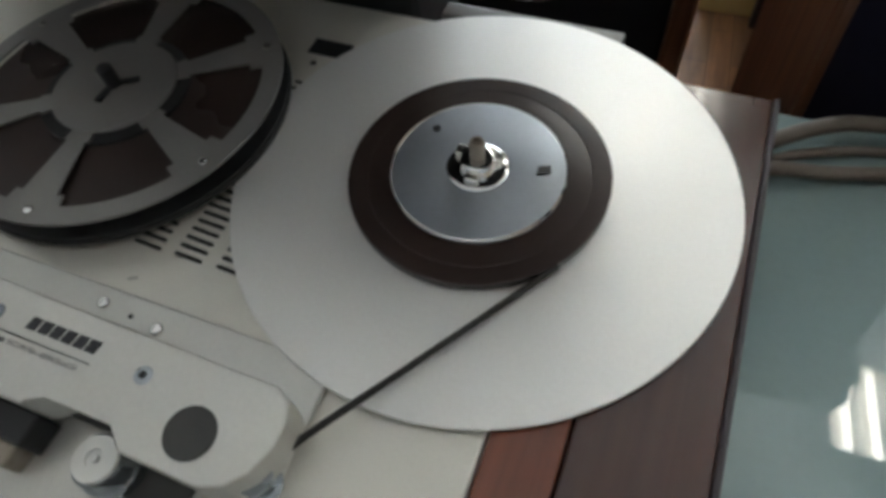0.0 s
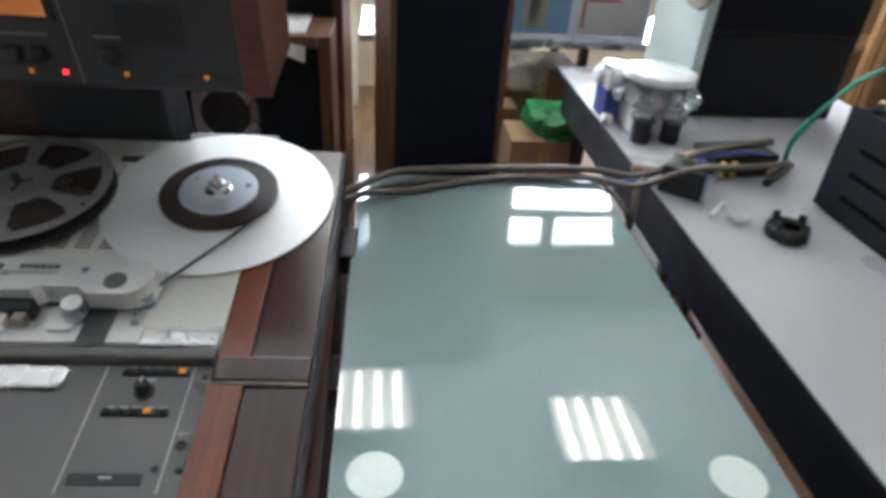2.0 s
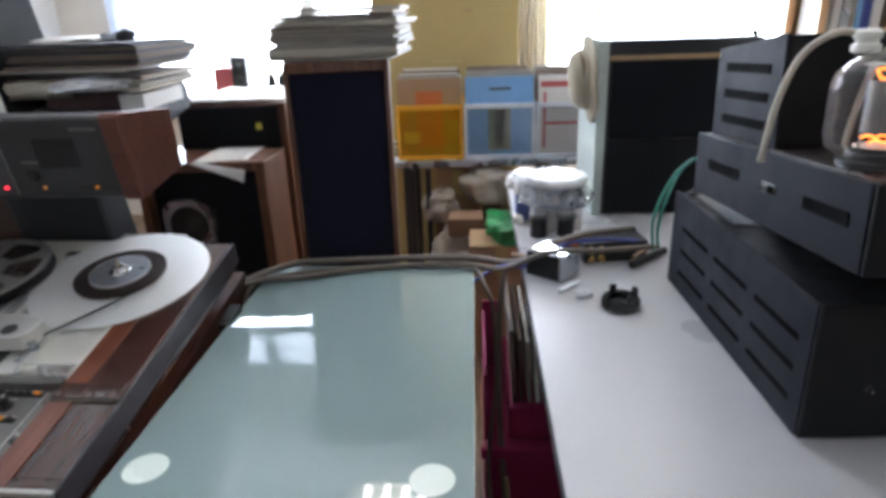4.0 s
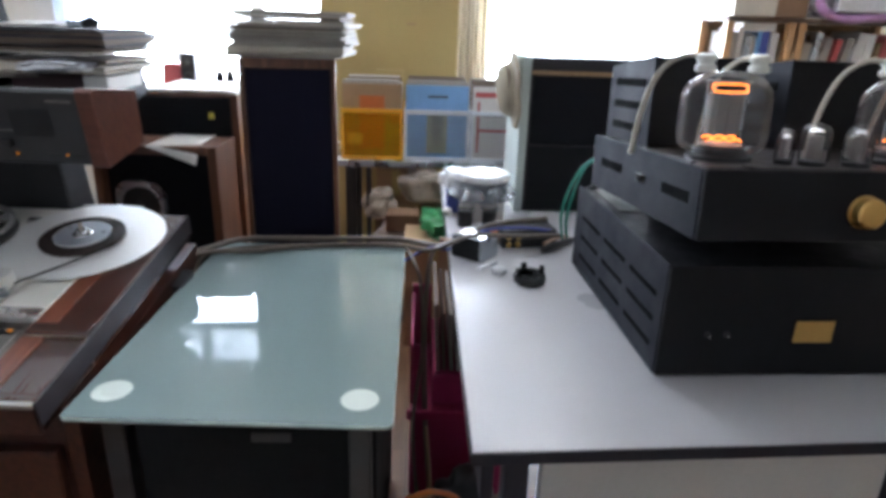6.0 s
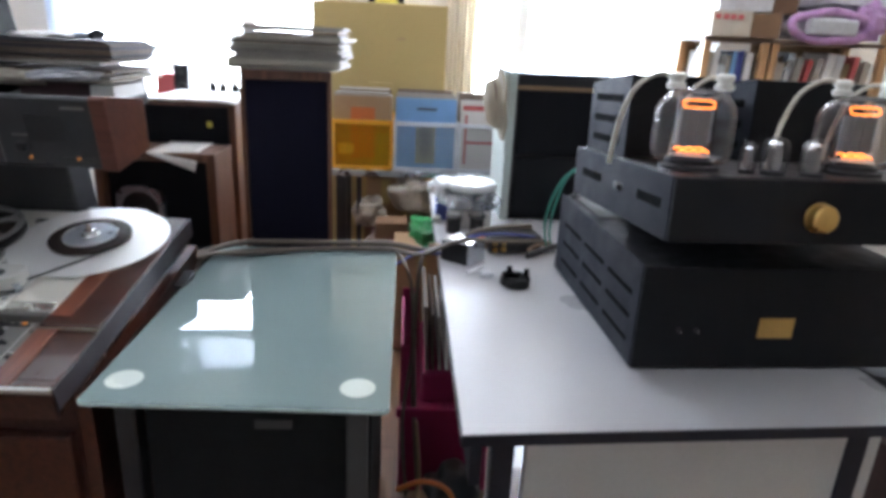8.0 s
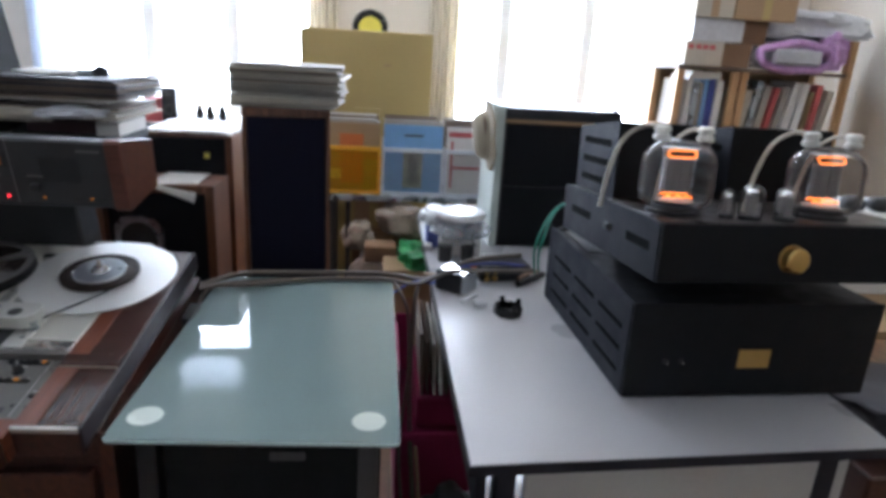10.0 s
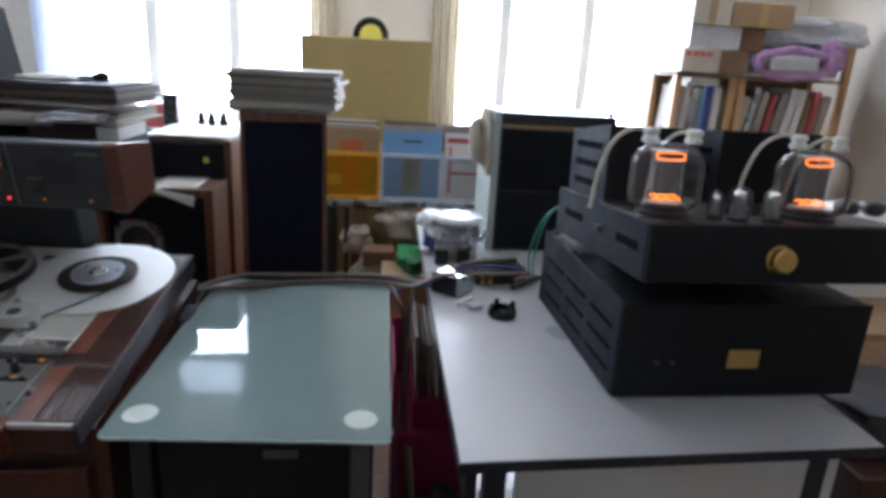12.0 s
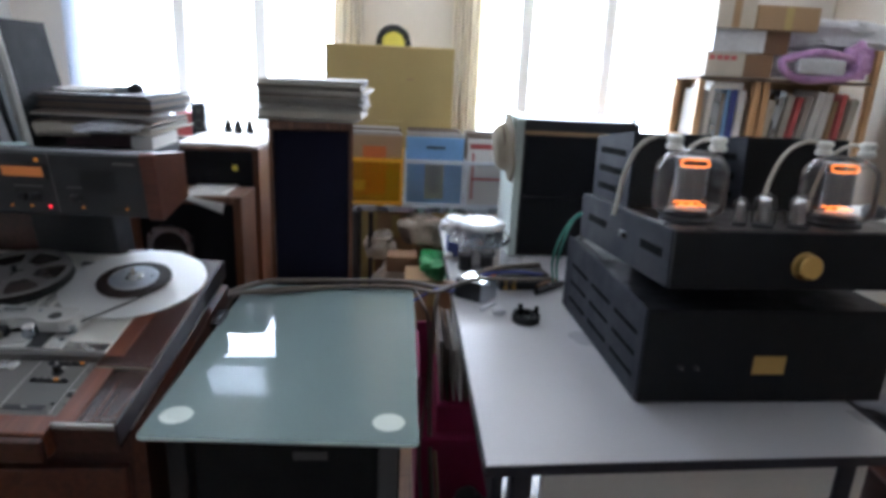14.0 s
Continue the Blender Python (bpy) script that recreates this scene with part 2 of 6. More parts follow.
    "sleeve_blue": mat("blue_sleeve", (0.19, 0.38, 0.66), 0.5, var=0.15, scale=10),
    "sleeve_red": mat("red_print", (0.50, 0.10, 0.10), 0.6, var=0.1),
    "olive": mat("olive_print", (0.33, 0.36, 0.25), 0.6, var=0.35, scale=25),
    "crate_yellow": mat("yellow_plastic", (0.75, 0.36, 0.02), 0.35, var=0.06),
    "crate_clear": mat("milky_plastic", (0.62, 0.66, 0.70), 0.3, var=0.05),
    "green_bag": mat("green_plastic", (0.02, 0.24, 0.07), 0.35, var=0.3, scale=14, bump=0.3, fine=50),
    "green_wire": mat("green_wire", (0.02, 0.26, 0.18), 0.4),
    "orange_wire": mat("orange_wire", (0.50, 0.13, 0.03), 0.45),
    "blue_wire": mat("blue_wire", (0.06, 0.08, 0.30), 0.45),
    "cable": mat("grey_brown_cable", (0.115, 0.09, 0.07), 0.5, var=0.12, scale=20),
    "tan_wire": mat("tan_cable", (0.28, 0.18, 0.11), 0.5),
    "magenta": mat("magenta_plastic", (0.27, 0.018, 0.08), 0.62, spec=0.25, var=0.15, scale=6),
    "hat": mat("straw_hat", (0.36, 0.31, 0.23), 0.9, var=0.12, scale=20, bump=0.5, fine=260),
    "pale_board": mat("pale_green_board", (0.50, 0.56, 0.52), 0.7, var=0.12, scale=6),
    "lilac": mat("lilac_film", (0.46, 0.26, 0.48), 0.35, var=0.3, scale=10, bump=0.4, fine=40),
    "grey_film": mat("crumpled_grey_film", (0.52, 0.52, 0.54), 0.35, var=0.2, scale=9, bump=0.6, fine=45),
    "white_film": mat("crumpled_white_film", (0.80, 0.81, 0.82), 0.3, var=0.08, scale=9, bump=0.5, fine=45),
    "black_disc": mat("black_vinyl", (0.012, 0.012, 0.012), 0.25, bump=0),
    "yellow_label": mat("yellow_label", (0.62, 0.55, 0.08), 0.6),
    "backdrop": glow("overcast_backdrop", (0.90, 0.95, 1.0), BACKDROP),
}


# ---- mesh helpers: geometry is written in world metres ----
OFFSET = {}


HERE = [Matrix.Identity(4), None]


def zone(x=(0, 1), y=(0, 1), z=(0, 1), size=None, turn=None):
    """Where the next things go: offset and spread along each axis, their own size, and a turn of the whole group."""
    m = Matrix.Translation((x[0], y[0], z[0])) @ Matrix.Diagonal((x[1], y[1], z[1], 1))
    HERE[0] = m @ turn if turn else m
    HERE[1] = size


def settle(ob, base):
    m = HERE[0].copy()
    at = m @ Vector(base)
    m = Matrix.Diagonal((*HERE[1], 1)) if HERE[1] else m
    m.translation = at
    ob.matrix_world = m


def thing(name, x, y, z, label, category, group="", kind=""):
    ob = tagged(new(name), label, category, group, kind)
    settle(ob, (x, y, z))
    ob.empty_display_size = 0.05
    OFFSET[ob.name] = Vector((x, y, z))
    return ob


def part(name, bm, material, parent=None, label="", turn=None, smooth=True):
    """Links a bmesh as one mesh object under a thing or a part. turn: (pivot x, pivot y, degrees)."""
    if turn:
        c = Vector((turn[0], turn[1], 0))
        bmesh.ops.rotate(bm, verts=bm.verts, cent=c, matrix=Matrix.Rotation(radians(turn[2]), 3, "Z"))
    off = OFFSET[parent.name] if parent else Vector((0, 0, 0))
    bmesh.ops.translate(bm, verts=bm.verts, vec=-off)
    bmesh.ops.recalc_face_normals(bm, faces=bm.faces)
    me = bpy.data.meshes.new(name)
    bm.to_mesh(me)
    bm.free()
    mats = material if isinstance(material, (list, tuple)) else [material]
    for k in mats:
        me.materials.append(M[k])
    if smooth:
        for f in me.polygons:
            f.use_smooth = True
        me.set_sharp_from_angle(angle=radians(50))
    ob = new(name, me)
    if smooth:
        flat = ob.modifiers.new("flat_faces", "WEIGHTED_NORMAL")
        flat.keep_sharp, flat.weight = True, 80
    if parent:
        ob.parent = parent
        OFFSET[ob.name] = off
    if label:
        tagged(ob, label)
    return ob


def single(name, bm, material, label, category, group="", kind="", turn=None, smooth=True):
    """A thing that is one mesh, with its origin at the foot of its box."""
    xs = [v.co for v in bm.verts]
    c = sum(xs, Vector()) / len(xs)
    base = Vector((c.x, c.y, min(v.z for v in xs)))
    if turn:
        bmesh.ops.rotate(bm, verts=bm.verts, cent=Vector((turn[0], turn[1], 0)), matrix=Matrix.Rotation(radians(turn[2]), 3, "Z"))
    bmesh.ops.translate(bm, verts=bm.verts, vec=-base)
    ob = part(name, bm, material, None, "", None, smooth)
    settle(ob, base)
    OFFSET[ob.name] = base
    return tagged(ob, label, category, group, kind)


def box(bm, x0, x1, y0, y1, z0, z1, bevel=0.0, seg=2):
    m = Matrix.LocRotScale(((x0 + x1) / 2, (y0 + y1) / 2, (z0 + z1) / 2), None, (abs(x1 - x0), abs(y1 - y0), abs(z1 - z0)))
    v = bmesh.ops.create_cube(bm, size=1, matrix=m)["verts"]
    if bevel:
        e = list({k for q in v for k in q.link_edges})
        bmesh.ops.bevel(bm, geom=e, offset=bevel, segments=seg, profile=0.5, affect="EDGES")
    return bm


def B(*a, **k):
    return box(bmesh.new(), *a, **k)


def lathe(bm, x, y, z, profile, seg=48, axis="z", cap=True):
    """Turns (radius, height) pairs round an axis through (x, y, z)."""
    rings = []
    for r, h in profile:
        ring = []
        for i in range(seg):
            a = 2 * math.pi * i / seg
            u, w = r * math.cos(a), r * math.sin(a)
            co = {"z": (x + u, y + w, z + h), "y": (x + u, y + h, z + w), "x": (x + h, y + u, z + w)}[axis]
            ring.append(bm.verts.new(co))
        rings.append(ring)
    for a, b in zip(rings, rings[1:]):
        for i in range(seg):
            j = (i + 1) % seg
            bm.faces.new((a[i], a[j], b[j], b[i]))
    if cap:
        bm.faces.new(rings[0][::-1])
        bm.faces.new(rings[-1])
    return bm


def L(*a, **k):
    return lathe(bmesh.new(), *a, **k)


def disc(x, y, z, r, h, seg=48, axis="z", bevel=0.0):
    b = min(bevel, h / 2.2, r / 2.2)
    prof = [(r, 0), (r, h)] if not b else [(r - b, 0), (r, b), (r, h - b), (r - b, h)]
    return L(x, y, z, prof, seg, axis)


def smooth_line(pts, steps=8):
    p = [Vector(q) for q in pts]
    p = [p[0] * 2 - p[1]] + p + [p[-1] * 2 - p[-2]]
    out = []
    for i in range(1, len(p) - 2):
        for k in range(steps):
            t = k / steps
            a, b, c, d = p[i - 1], p[i], p[i + 1], p[i + 2]
            out.append(0.5 * ((2 * b) + (c - a) * t + (2 * a - 5 * b + 4 * c - d) * t * t + (3 * b - a - 3 * c + d) * t ** 3))
    return out + [p[-2]]


def tube(pts, r, seg=10, steps=8, bm=None):
    bm = bm or bmesh.new()
    line = smooth_line(pts, steps)
    rings, side = [], None
    for i, c in enumerate(line):
        d = (line[min(i + 1, len(line) - 1)] - line[max(i - 1, 0)]).normalized()
        if side is None:
            side = d.orthogonal().normalized()
        side = (side - d * side.dot(d)).normalized()
        up = d.cross(side)
        rings.append([bm.verts.new(c + r * (math.cos(2 * math.pi * k / seg) * side + math.sin(2 * math.pi * k / seg) * up)) for k in range(seg)])
    for a, b in zip(rings, rings[1:]):
        for k in range(seg):
            j = (k + 1) % seg
            bm.faces.new((a[k], a[j], b[j], b[k]))
    bm.faces.new(rings[0][::-1])
    bm.faces.new(rings[-1])
    return bm


def prism(bm, outline, lo, hi, axis="z", bevel=0.0):
    """Extrudes a closed outline along an axis. For 'z' the outline is (x, y); for 'x' it is (y, z)."""
    place = {"z": lambda a, b, h: (a, b, h), "x": lambda a, b, h: (h, a, b), "y": lambda a, b, h: (a, h, b)}[axis]
    lower = [bm.verts.new(place(a, b, lo)) for a, b in outline]
    upper = [bm.verts.new(place(a, b, hi)) for a, b in outline]
    fs = [bm.faces.new(lower[::-1]), bm.faces.new(upper)]
    for i in range(len(outline)):
        j = (i + 1) % len(outline)
        fs.append(bm.faces.new((lower[i], lower[j], upper[j], upper[i])))
    if bevel:
        e = list({k for v in lower + upper for k in v.link_edges})
        bmesh.ops.bevel(bm, geom=e, offset=bevel, segments=2, profile=0.5, affect="EDGES")
    return bm


def P(*a, **k):
    return prism(bmesh.new(), *a, **k)


def rounded(corners, r, seg=6):
    """Rounds the corners of a convex outline given anticlockwise."""
    out, n = [], len(corners)
    for i in range(n):
        p, a, b = Vector(corners[i]), Vector(corners[i - 1]), Vector(corners[(i + 1) % n])
        da, db = (a - p).normalized(), (b - p).normalized()
        half = da.angle(db) / 2
        t = r / math.tan(half)
        c = p + (da + db).normalized() * (r / math.sin(half))
        s, e = p + da * t - c, p + db * t - c
        a0, a1 = math.atan2(s.y, s.x), math.atan2(e.y, e.x)
        sweep = (a1 - a0 + math.pi) % (2 * math.pi) - math.pi
        for k in range(seg + 1):
            out.append((c.x + r * math.cos(a0 + sweep * k / seg), c.y + r * math.sin(a0 + sweep * k / seg)))
    return out


def lettering(text, x0, x1, y, z, thick=0.0004):
    """Flat raised letters from x0 to x1, standing on the line y."""
    cu = bpy.data.curves.new("lettering", "FONT")
    cu.body, cu.size, cu.extrude = text, 1.0, 0.0
    tmp = new("lettering_source", cu)
    me = bpy.data.meshes.new_from_object(tmp.evaluated_get(bpy.context.evaluated_depsgraph_get()))
    bpy.data.objects.remove(tmp)
    bm = bmesh.new()
    bm.from_mesh(me)
    lo, hi = min(v.co.x for v in bm.verts), max(v.co.x for v in bm.verts)
    s = (x1 - x0) / (hi - lo)
    for v in bm.verts:
        v.co = Vector((x0 + (v.co.x - lo) * s, y + v.co.y * s, z + thick))
    return bm


def lump(x, y, z, sx, sy, sz, seed=0, rough=0.25, sub=4, fine=0.06):
    """A crumpled bag or wrapped bundle that stands on z."""
    bm = bmesh.new()
    bmesh.ops.create_icosphere(bm, subdivisions=sub, radius=1)
    o = Vector((seed * 7.3, seed * 3.1, seed * 1.7))
    for v in bm.verts:
        d = v.co.normalized()
        k = 1 + rough * noise.noise(d * 1.6 + o) + fine * noise.noise(d * 6 + o) + fine * 0.8 * abs(noise.noise(d * 11 - o))
        q = Vector([math.copysign(abs(c) ** 0.72, c) for c in d]) * k
        v.co = Vector((x + q.x * sx / 2, y + q.y * sy / 2, z + sz / 2 + max(-1, q.z) * sz / 2))
    return bm


# ---- the room ----
single("floor", B(-2.6, 2.9, -3.6, 2.92, -0.1, 0), "floor", "dark worn parquet floor under the equipment", "floor", kind="structure")
single("ceiling", B(-2.6, 2.9, -3.6, 2.92, 3.0, 3.1), "ceiling_paint", "plain off-white painted ceiling with two strip lights", "ceiling", kind="structure")
single("wall_west", B(-2.7, -2.6, -3.6, 2.92, 0, 3.0), "wall_paint", "plain beige plaster side wall", "wall", kind="structure")
single("wall_east", B(2.9, 3.0, -3.6, 2.92, 0, 3.0), "wall_beige", "plain beige plaster wall behind the bookshelf", "wall", kind="structure")
single("wall_south", B(-2.7, 3.0, -3.7, -3.6, 0, 3.0), "wall_paint", "plain beige plaster wall opposite the windows", "wall", kind="structure")

WL, WR = (-2.20, -0.49), (0.41, 1.96)
SILL, HEAD = 0.80, 2.68
bm = bmesh.new()
for a, b, lo, hi in ((-2.7, WL[0], 0, 3.0), (WL[1], WR[0], 0, 3.0), (WR[1], 3.0, 0, 3.0), (*WL, 0, SILL), (*WR, 0, SILL), (*WL, HEAD, 3.0), (*WR, HEAD, 3.0)):
    box(bm, a, b, 2.72, 2.92, lo, hi)
single("wall_north", bm, "plaster", "cream plaster wall with two tall bright windows", "wall", kind="structure")
single("backdrop", B(-5.0, 5.0, 3.9, 3.92, -0.5, 4.2), "backdrop", "overcast white daylight outside the windows", "backdrop", kind="structure")


def window(name, x0, x1, bars):
    w = thing(name, (x0 + x1) / 2, 2.82, SILL, "tall white-framed window, bright with overcast daylight", "window", kind="structure")
    bm = bmesh.new()
    for a, b, lo, hi in ((x0, x0 + 0.05, SILL, HEAD), (x1 - 0.05, x1, SILL, HEAD), (x0 + 0.05, x1 - 0.05, SILL, SILL + 0.06), (x0 + 0.05, x1 - 0.05, HEAD - 0.06, HEAD)):
        box(bm, a, b, 2.79, 2.85, lo, hi, 0.005)
    part("window_frame", bm, "white_paint", w)
    edges = [x0 + 0.05]
    for c in bars:
        part("mullion", B(c - 0.042, c + 0.042, 2.775, 2.855, SILL + 0.06, HEAD - 0.06, bevel=0.006), "white_paint", w)
        edges += [c - 0.042, c + 0.042]
    edges.append(x1 - 0.05)
    part("transom", B(x0 + 0.05, x1 - 0.05, 2.785, 2.8175, 2.27, 2.37, bevel=0.004), "white_paint", w)
    for a, b in zip(edges[::2], edges[1::2]):
        pane = part("pane", B(a, b, 2.818, 2.822, SILL + 0.06, HEAD - 0.06), "pane", w, smooth=False)
        pane.visible_shadow = False
    part("window_sill", B(x0 - 0.06, x1 + 0.06, 2.56, 2.79, SILL - 0.035, SILL, bevel=0.008), "white_paint", w)


window("window_1", *WL, (-1.56, -1.03))
# unseen blind, added so the glass top mirrors only the lower panes brightly
single("dimming_blind", B(WL[0] + 0.06, WL[1] - 0.06, 2.762, 2.768, 2.30, 2.66, bevel=0.001), "curtain", "pale blind, added unseen to dim the upper window's reflection in the glass top", "blind")
window("window_2", *WR, (0.782, 1.362))


def curtain(x0, x1, y, z0, z1, folds, material, label, seed):
    bm = bmesh.new()
    n = folds * 8
    rows = []
    for z in (z0, z0 + (z1 - z0) * 0.35, z0 + (z1 - z0) * 0.7, z1):
        k = 0.6 + 0.4 * (z1 - z) / (z1 - z0)
        rows.append([bm.verts.new((x0 + (x1 - x0) * i / n, y + 0.022 * k * math.sin(2 * math.pi * i / 8 + seed) + 0.012 * noise.noise(Vector((i * 0.31, z, seed))), z)) for i in range(n + 1)])
    for a, b in zip(rows, rows[1:]):
        for i in range(n):
            bm.faces.new((a[i], a[i + 1], b[i + 1], b[i]))
    ob = single("curtain", bm, material, label, "curtain", "curtains at the windows")
    s = ob.modifiers.new("thickness", "SOLIDIFY")
    s.thickness = 0.0015


curtain(1.84, 2.10, 2.67, 0.6, 2.75, 5, "curtain", "sheer white curtain gathered beside the window", 0)
curtain(-2.26, -2.02, 2.67, 0.6, 2.75, 5, "curtain", "sheer white curtain gathered beside the window", 2)
curtain(0.26, 0.46, 2.67, 0.6, 2.75, 4, "drape", "cream drape hanging beside the window pier", 4)
curtain(-0.53, -0.34, 2.67, 0.6, 2.75, 4, "drape", "cream drape hanging beside the window pier", 6)


def strip_light(x, y):
    f = thing("ceiling_light", x, y, 2.90, "recessed square ceiling light with four bright fluorescent tubes", "ceiling light", "ceiling lights")
    bm = bmesh.new()
    box(bm, x - 0.27, x + 0.27, y - 0.24, y + 0.24, 2.985, 2.998)
    for a in (-0.275, 0.26):
        box(bm, x + a, x + a + 0.015, y - 0.25, y + 0.25, 2.92, 2.998)
    for a in (-0.25, 0.235):
        box(bm, x - 0.26, x + 0.26, y + a, y + a + 0.015, 2.92, 2.998)
    part("frame", bm, "white_paint", f)
    for k in range(4):
        cx = x - 0.18 + 0.12 * k
        part("tube", L(cx, y - 0.22, 2.945, [(0.012, 0), (0.019, 0.006), (0.019, 0.434), (0.012, 0.44)], 12, "y"), "fluo", f)


strip_light(-0.52, 1.57)
strip_light(0.82, 1.31)


# ---- tape console ----
DZ = 0.800
# the whole deck leans up away from the operator
LEAN_DECK = Matrix.Translation((-0.0081, 0.0383, 0.0304)) @ Matrix.Rotation(-0.0401, 4, "Z") @ Matrix.Rotation(0.1773, 4, "X") @ Matrix.Scale(1.0315, 4)
# the pile behind the bridge stands on a flatter slope
LEAN_PILE = Matrix.Translation((0.0158, 0.0335, -0.0253)) @ Matrix.Rotation(-0.0276, 4, "Z") @ Matrix.Rotation(0.133, 4, "X") @ Matrix.Scale(1.076, 4)
zone(turn=LEAN_DECK)


def upright(bm):
    """For the parts of the console that stand plumb under the leaning deck."""
    bmesh.ops.transform(bm, matrix=LEAN_DECK.inverted(), verts=bm.verts)
    return bm


con = thing("tape_console", -0.9, -0.4, 0, "reel-to-reel tape console with aluminium deck and dark wood surround", "tape recorder")
part("body", upright(P([(-0.70, 0.10), (-0.12, 0.10), (-0.12, 0.735), (-0.70, 0.660)], -1.50, -0.535, "x")), "wood_dark", con, "dark walnut console body")
part("deck_plate", B(-1.262, -0.5805, -0.4705, -0.058, 0.74, DZ, bevel=0.0025), "deck", con, "satin silver deck plate")
for x in (-1.44, -0.60):
    for y in (-0.64, -0.18):
        part("foot", upright(disc(x, y, 0, 0.022, 0.1, 20)), "black_plastic", con)
# wooden surround on the visible flank
part("inner_strip", P([(-0.5795, -0.668), (-0.5425, -0.668), (-0.5425, -0.075), (-0.5795, -0.075)], 0.735, DZ + 0.001, bevel=0.0015), "wood_red", con, "reddish mahogany strip along the deck")
part("side_board", B(-0.5415, -0.4735, -0.484, -0.075, 0.742, DZ + 0.002, bevel=0.002), "wood_side", con, "dark brown polished side board")
part("side_board", B(-0.5415, -0.4735, -0.652, -0.521, 0.742, DZ - 0.001, bevel=0.002), "wood_side", con, "dark brown polished side board")
part("cross_rail", B(-0.5780, -0.4740, -0.517, -0.485, 0.742, DZ + 0.0055, bevel=0.003), "wood_side", con, "polished dark rail crossing the side board")
part("cross_rail_trim", B(-0.5780, -0.4740, -0.5205, -0.5175, 0.742, DZ + 0.0035, bevel=0.001), "spindle_grey", con, "thin bright trim along the rail")
part("front_cap", B(-0.579, -0.4740, -0.676, -0.6685, DZ - 0.009, DZ + 0.0015, bevel=0.002), "alu", con, "dull metal end cap")
part("front_board", B(-0.579, -0.4740, -0.6755, -0.6690, 0.742, DZ - 0.0095, bevel=0.001), "wood_dark", con, "dark polished end board")
part("side_board", B(-0.5415, -0.4735, -0.6680, -0.6525, 0.742, DZ + 0.001, bevel=0.002), "wood_side", con, "dark brown polished side board")
part("edge_rail", B(-0.4732, -0.4690, -0.674, -0.072, 0.757, DZ + 0.0015, bevel=0.0015), "edge_grey", con, "grey-brown flat edge strip")
part("side_panel", upright(P([(-0.70, 0.06), (-0.105, 0.06), (-0.105, 0.742), (-0.70, 0.666)], -0.534, -0.510, "x")), "wood_deep", con, "deep reddish brown side panel")
part("front_board", B(-1.42, -0.5805, -0.694, -0.647, 0.742, DZ - 0.003, bevel=0.004), "wood_red", con, "reddish wooden front board")
part("front_lip", B(-1.42, -0.5805, -0.710, -0.695, 0.745, 0.793, bevel=0.005), "wood_dark", con)
part("front_panel", upright(B(-1.50, -0.54, -0.725, -0.700, 0.30, 0.600, bevel=0.004)), "wood_deep", con, "deep reddish front panel")
bracket = part("bracket", P([(-0.19, 0.64), (-0.16, 0.64), (-0.14, 0.70), (-0.21, 0.70)], -0.4755, -0.45, "x", 0.002), "black_plastic", con)
part("bolt", disc(-0.4498, -0.175, 0.675, 0.008, 0.008, 16, "x", 0.002), "chrome", con)
part("bracket", P([(-0.44, 0.63), (-0.40, 0.63), (-0.39, 0.69), (-0.45, 0.69)], -0.4755, -0.452, "x", 0.002), "black_plastic", con)

# aluminium rail and control panel in front of the deck
part("front_rail", B(-1.262, -0.581, -0.486, -0.471, 0.745, DZ + 0.004, bevel=0.004), "rail_grey", con, "rounded dull grey metal rail")
panel = part("control_panel", B(-1.262, -0.581, -0.646, -0.487, 0.745, 0.789, bevel=0.002), "panel_grey", con, "matt grey control panel")
PZ = 0.7895
for x in (-0.603, -0.697):
    part("panel_line", B(x - 0.0006, x + 0.0006, -0.636, -0.490, 0.788, PZ + 0.0004), "pale_ink", panel)
for x0, x1, y in ((-0.678, -0.607, -0.498), (-0.684, -0.616, -0.549)):
    row = part("switch_bar", B(x0, x1, y - 0.004, y + 0.004, 0.786, PZ + 0.003, bevel=0.001), "black_plastic", panel)
    for k in range(5):
        cx = x0 + 0.007 + k * (x1 - x0 - 0.014) / 4
        lit = (y > -0.51 and k == 4) or (y < -0.51 and k == 3)
        part("button", B(cx - 0.0036, cx + 0.0036, y - 0.0026, y + 0.0026, PZ + 0.003, PZ + 0.0065, bevel=0.0008), "led_yellow" if lit else "black_plastic", panel)
        part("legend", B(cx - 0.004, cx + 0.004, y + 0.0065, y + 0.0078, 0.788, PZ + 0.0004), "pale_ink", panel)
knob = part("knob", L(-0.648, -0.523, 0.788, [(0.0105, 0), (0.0105, 0.004), (0.008, 0.005), (0.0075, 0.017), (0.006, 0.019)], 28), "black_plastic", panel)
part("pointer", B(-0.649, -0.647, -0.522, -0.516, PZ + 0.0175, PZ + 0.0195), "pale_ink", panel)
part("legend", B(-0.657, -0.641, -0.5085, -0.5065, 0.788, PZ + 0.0004), "pale_ink", panel)
part("slot", B(-0.690, -0.620, -0.628, -0.616, 0.787, PZ + 0.0006), "dark_panel", panel)
part("legend", B(-0.661, -0.649, -0.6215, -0.6195, PZ + 0.0006, PZ + 0.001), "pale_ink", panel)
part("jack", L(-0.593, -0.586, 0.787, [(0.005, 0), (0.005, 0.004), (0.0025, 0.004), (0.0025, 0.001)], 20), "black_plastic", panel)
part("legend", B(-0.598, -0.588, -0.5745, -0.5725, 0.788, PZ + 0.0004), "pale_ink", panel)
for x, y in ((-0.589, -0.503), (-0.588, -0.613), (-0.611, -0.611)):
    part("screw", disc(x, y, 0.788, 0.0035, 0.003, 16, "z", 0.0008), "black_plastic", panel)
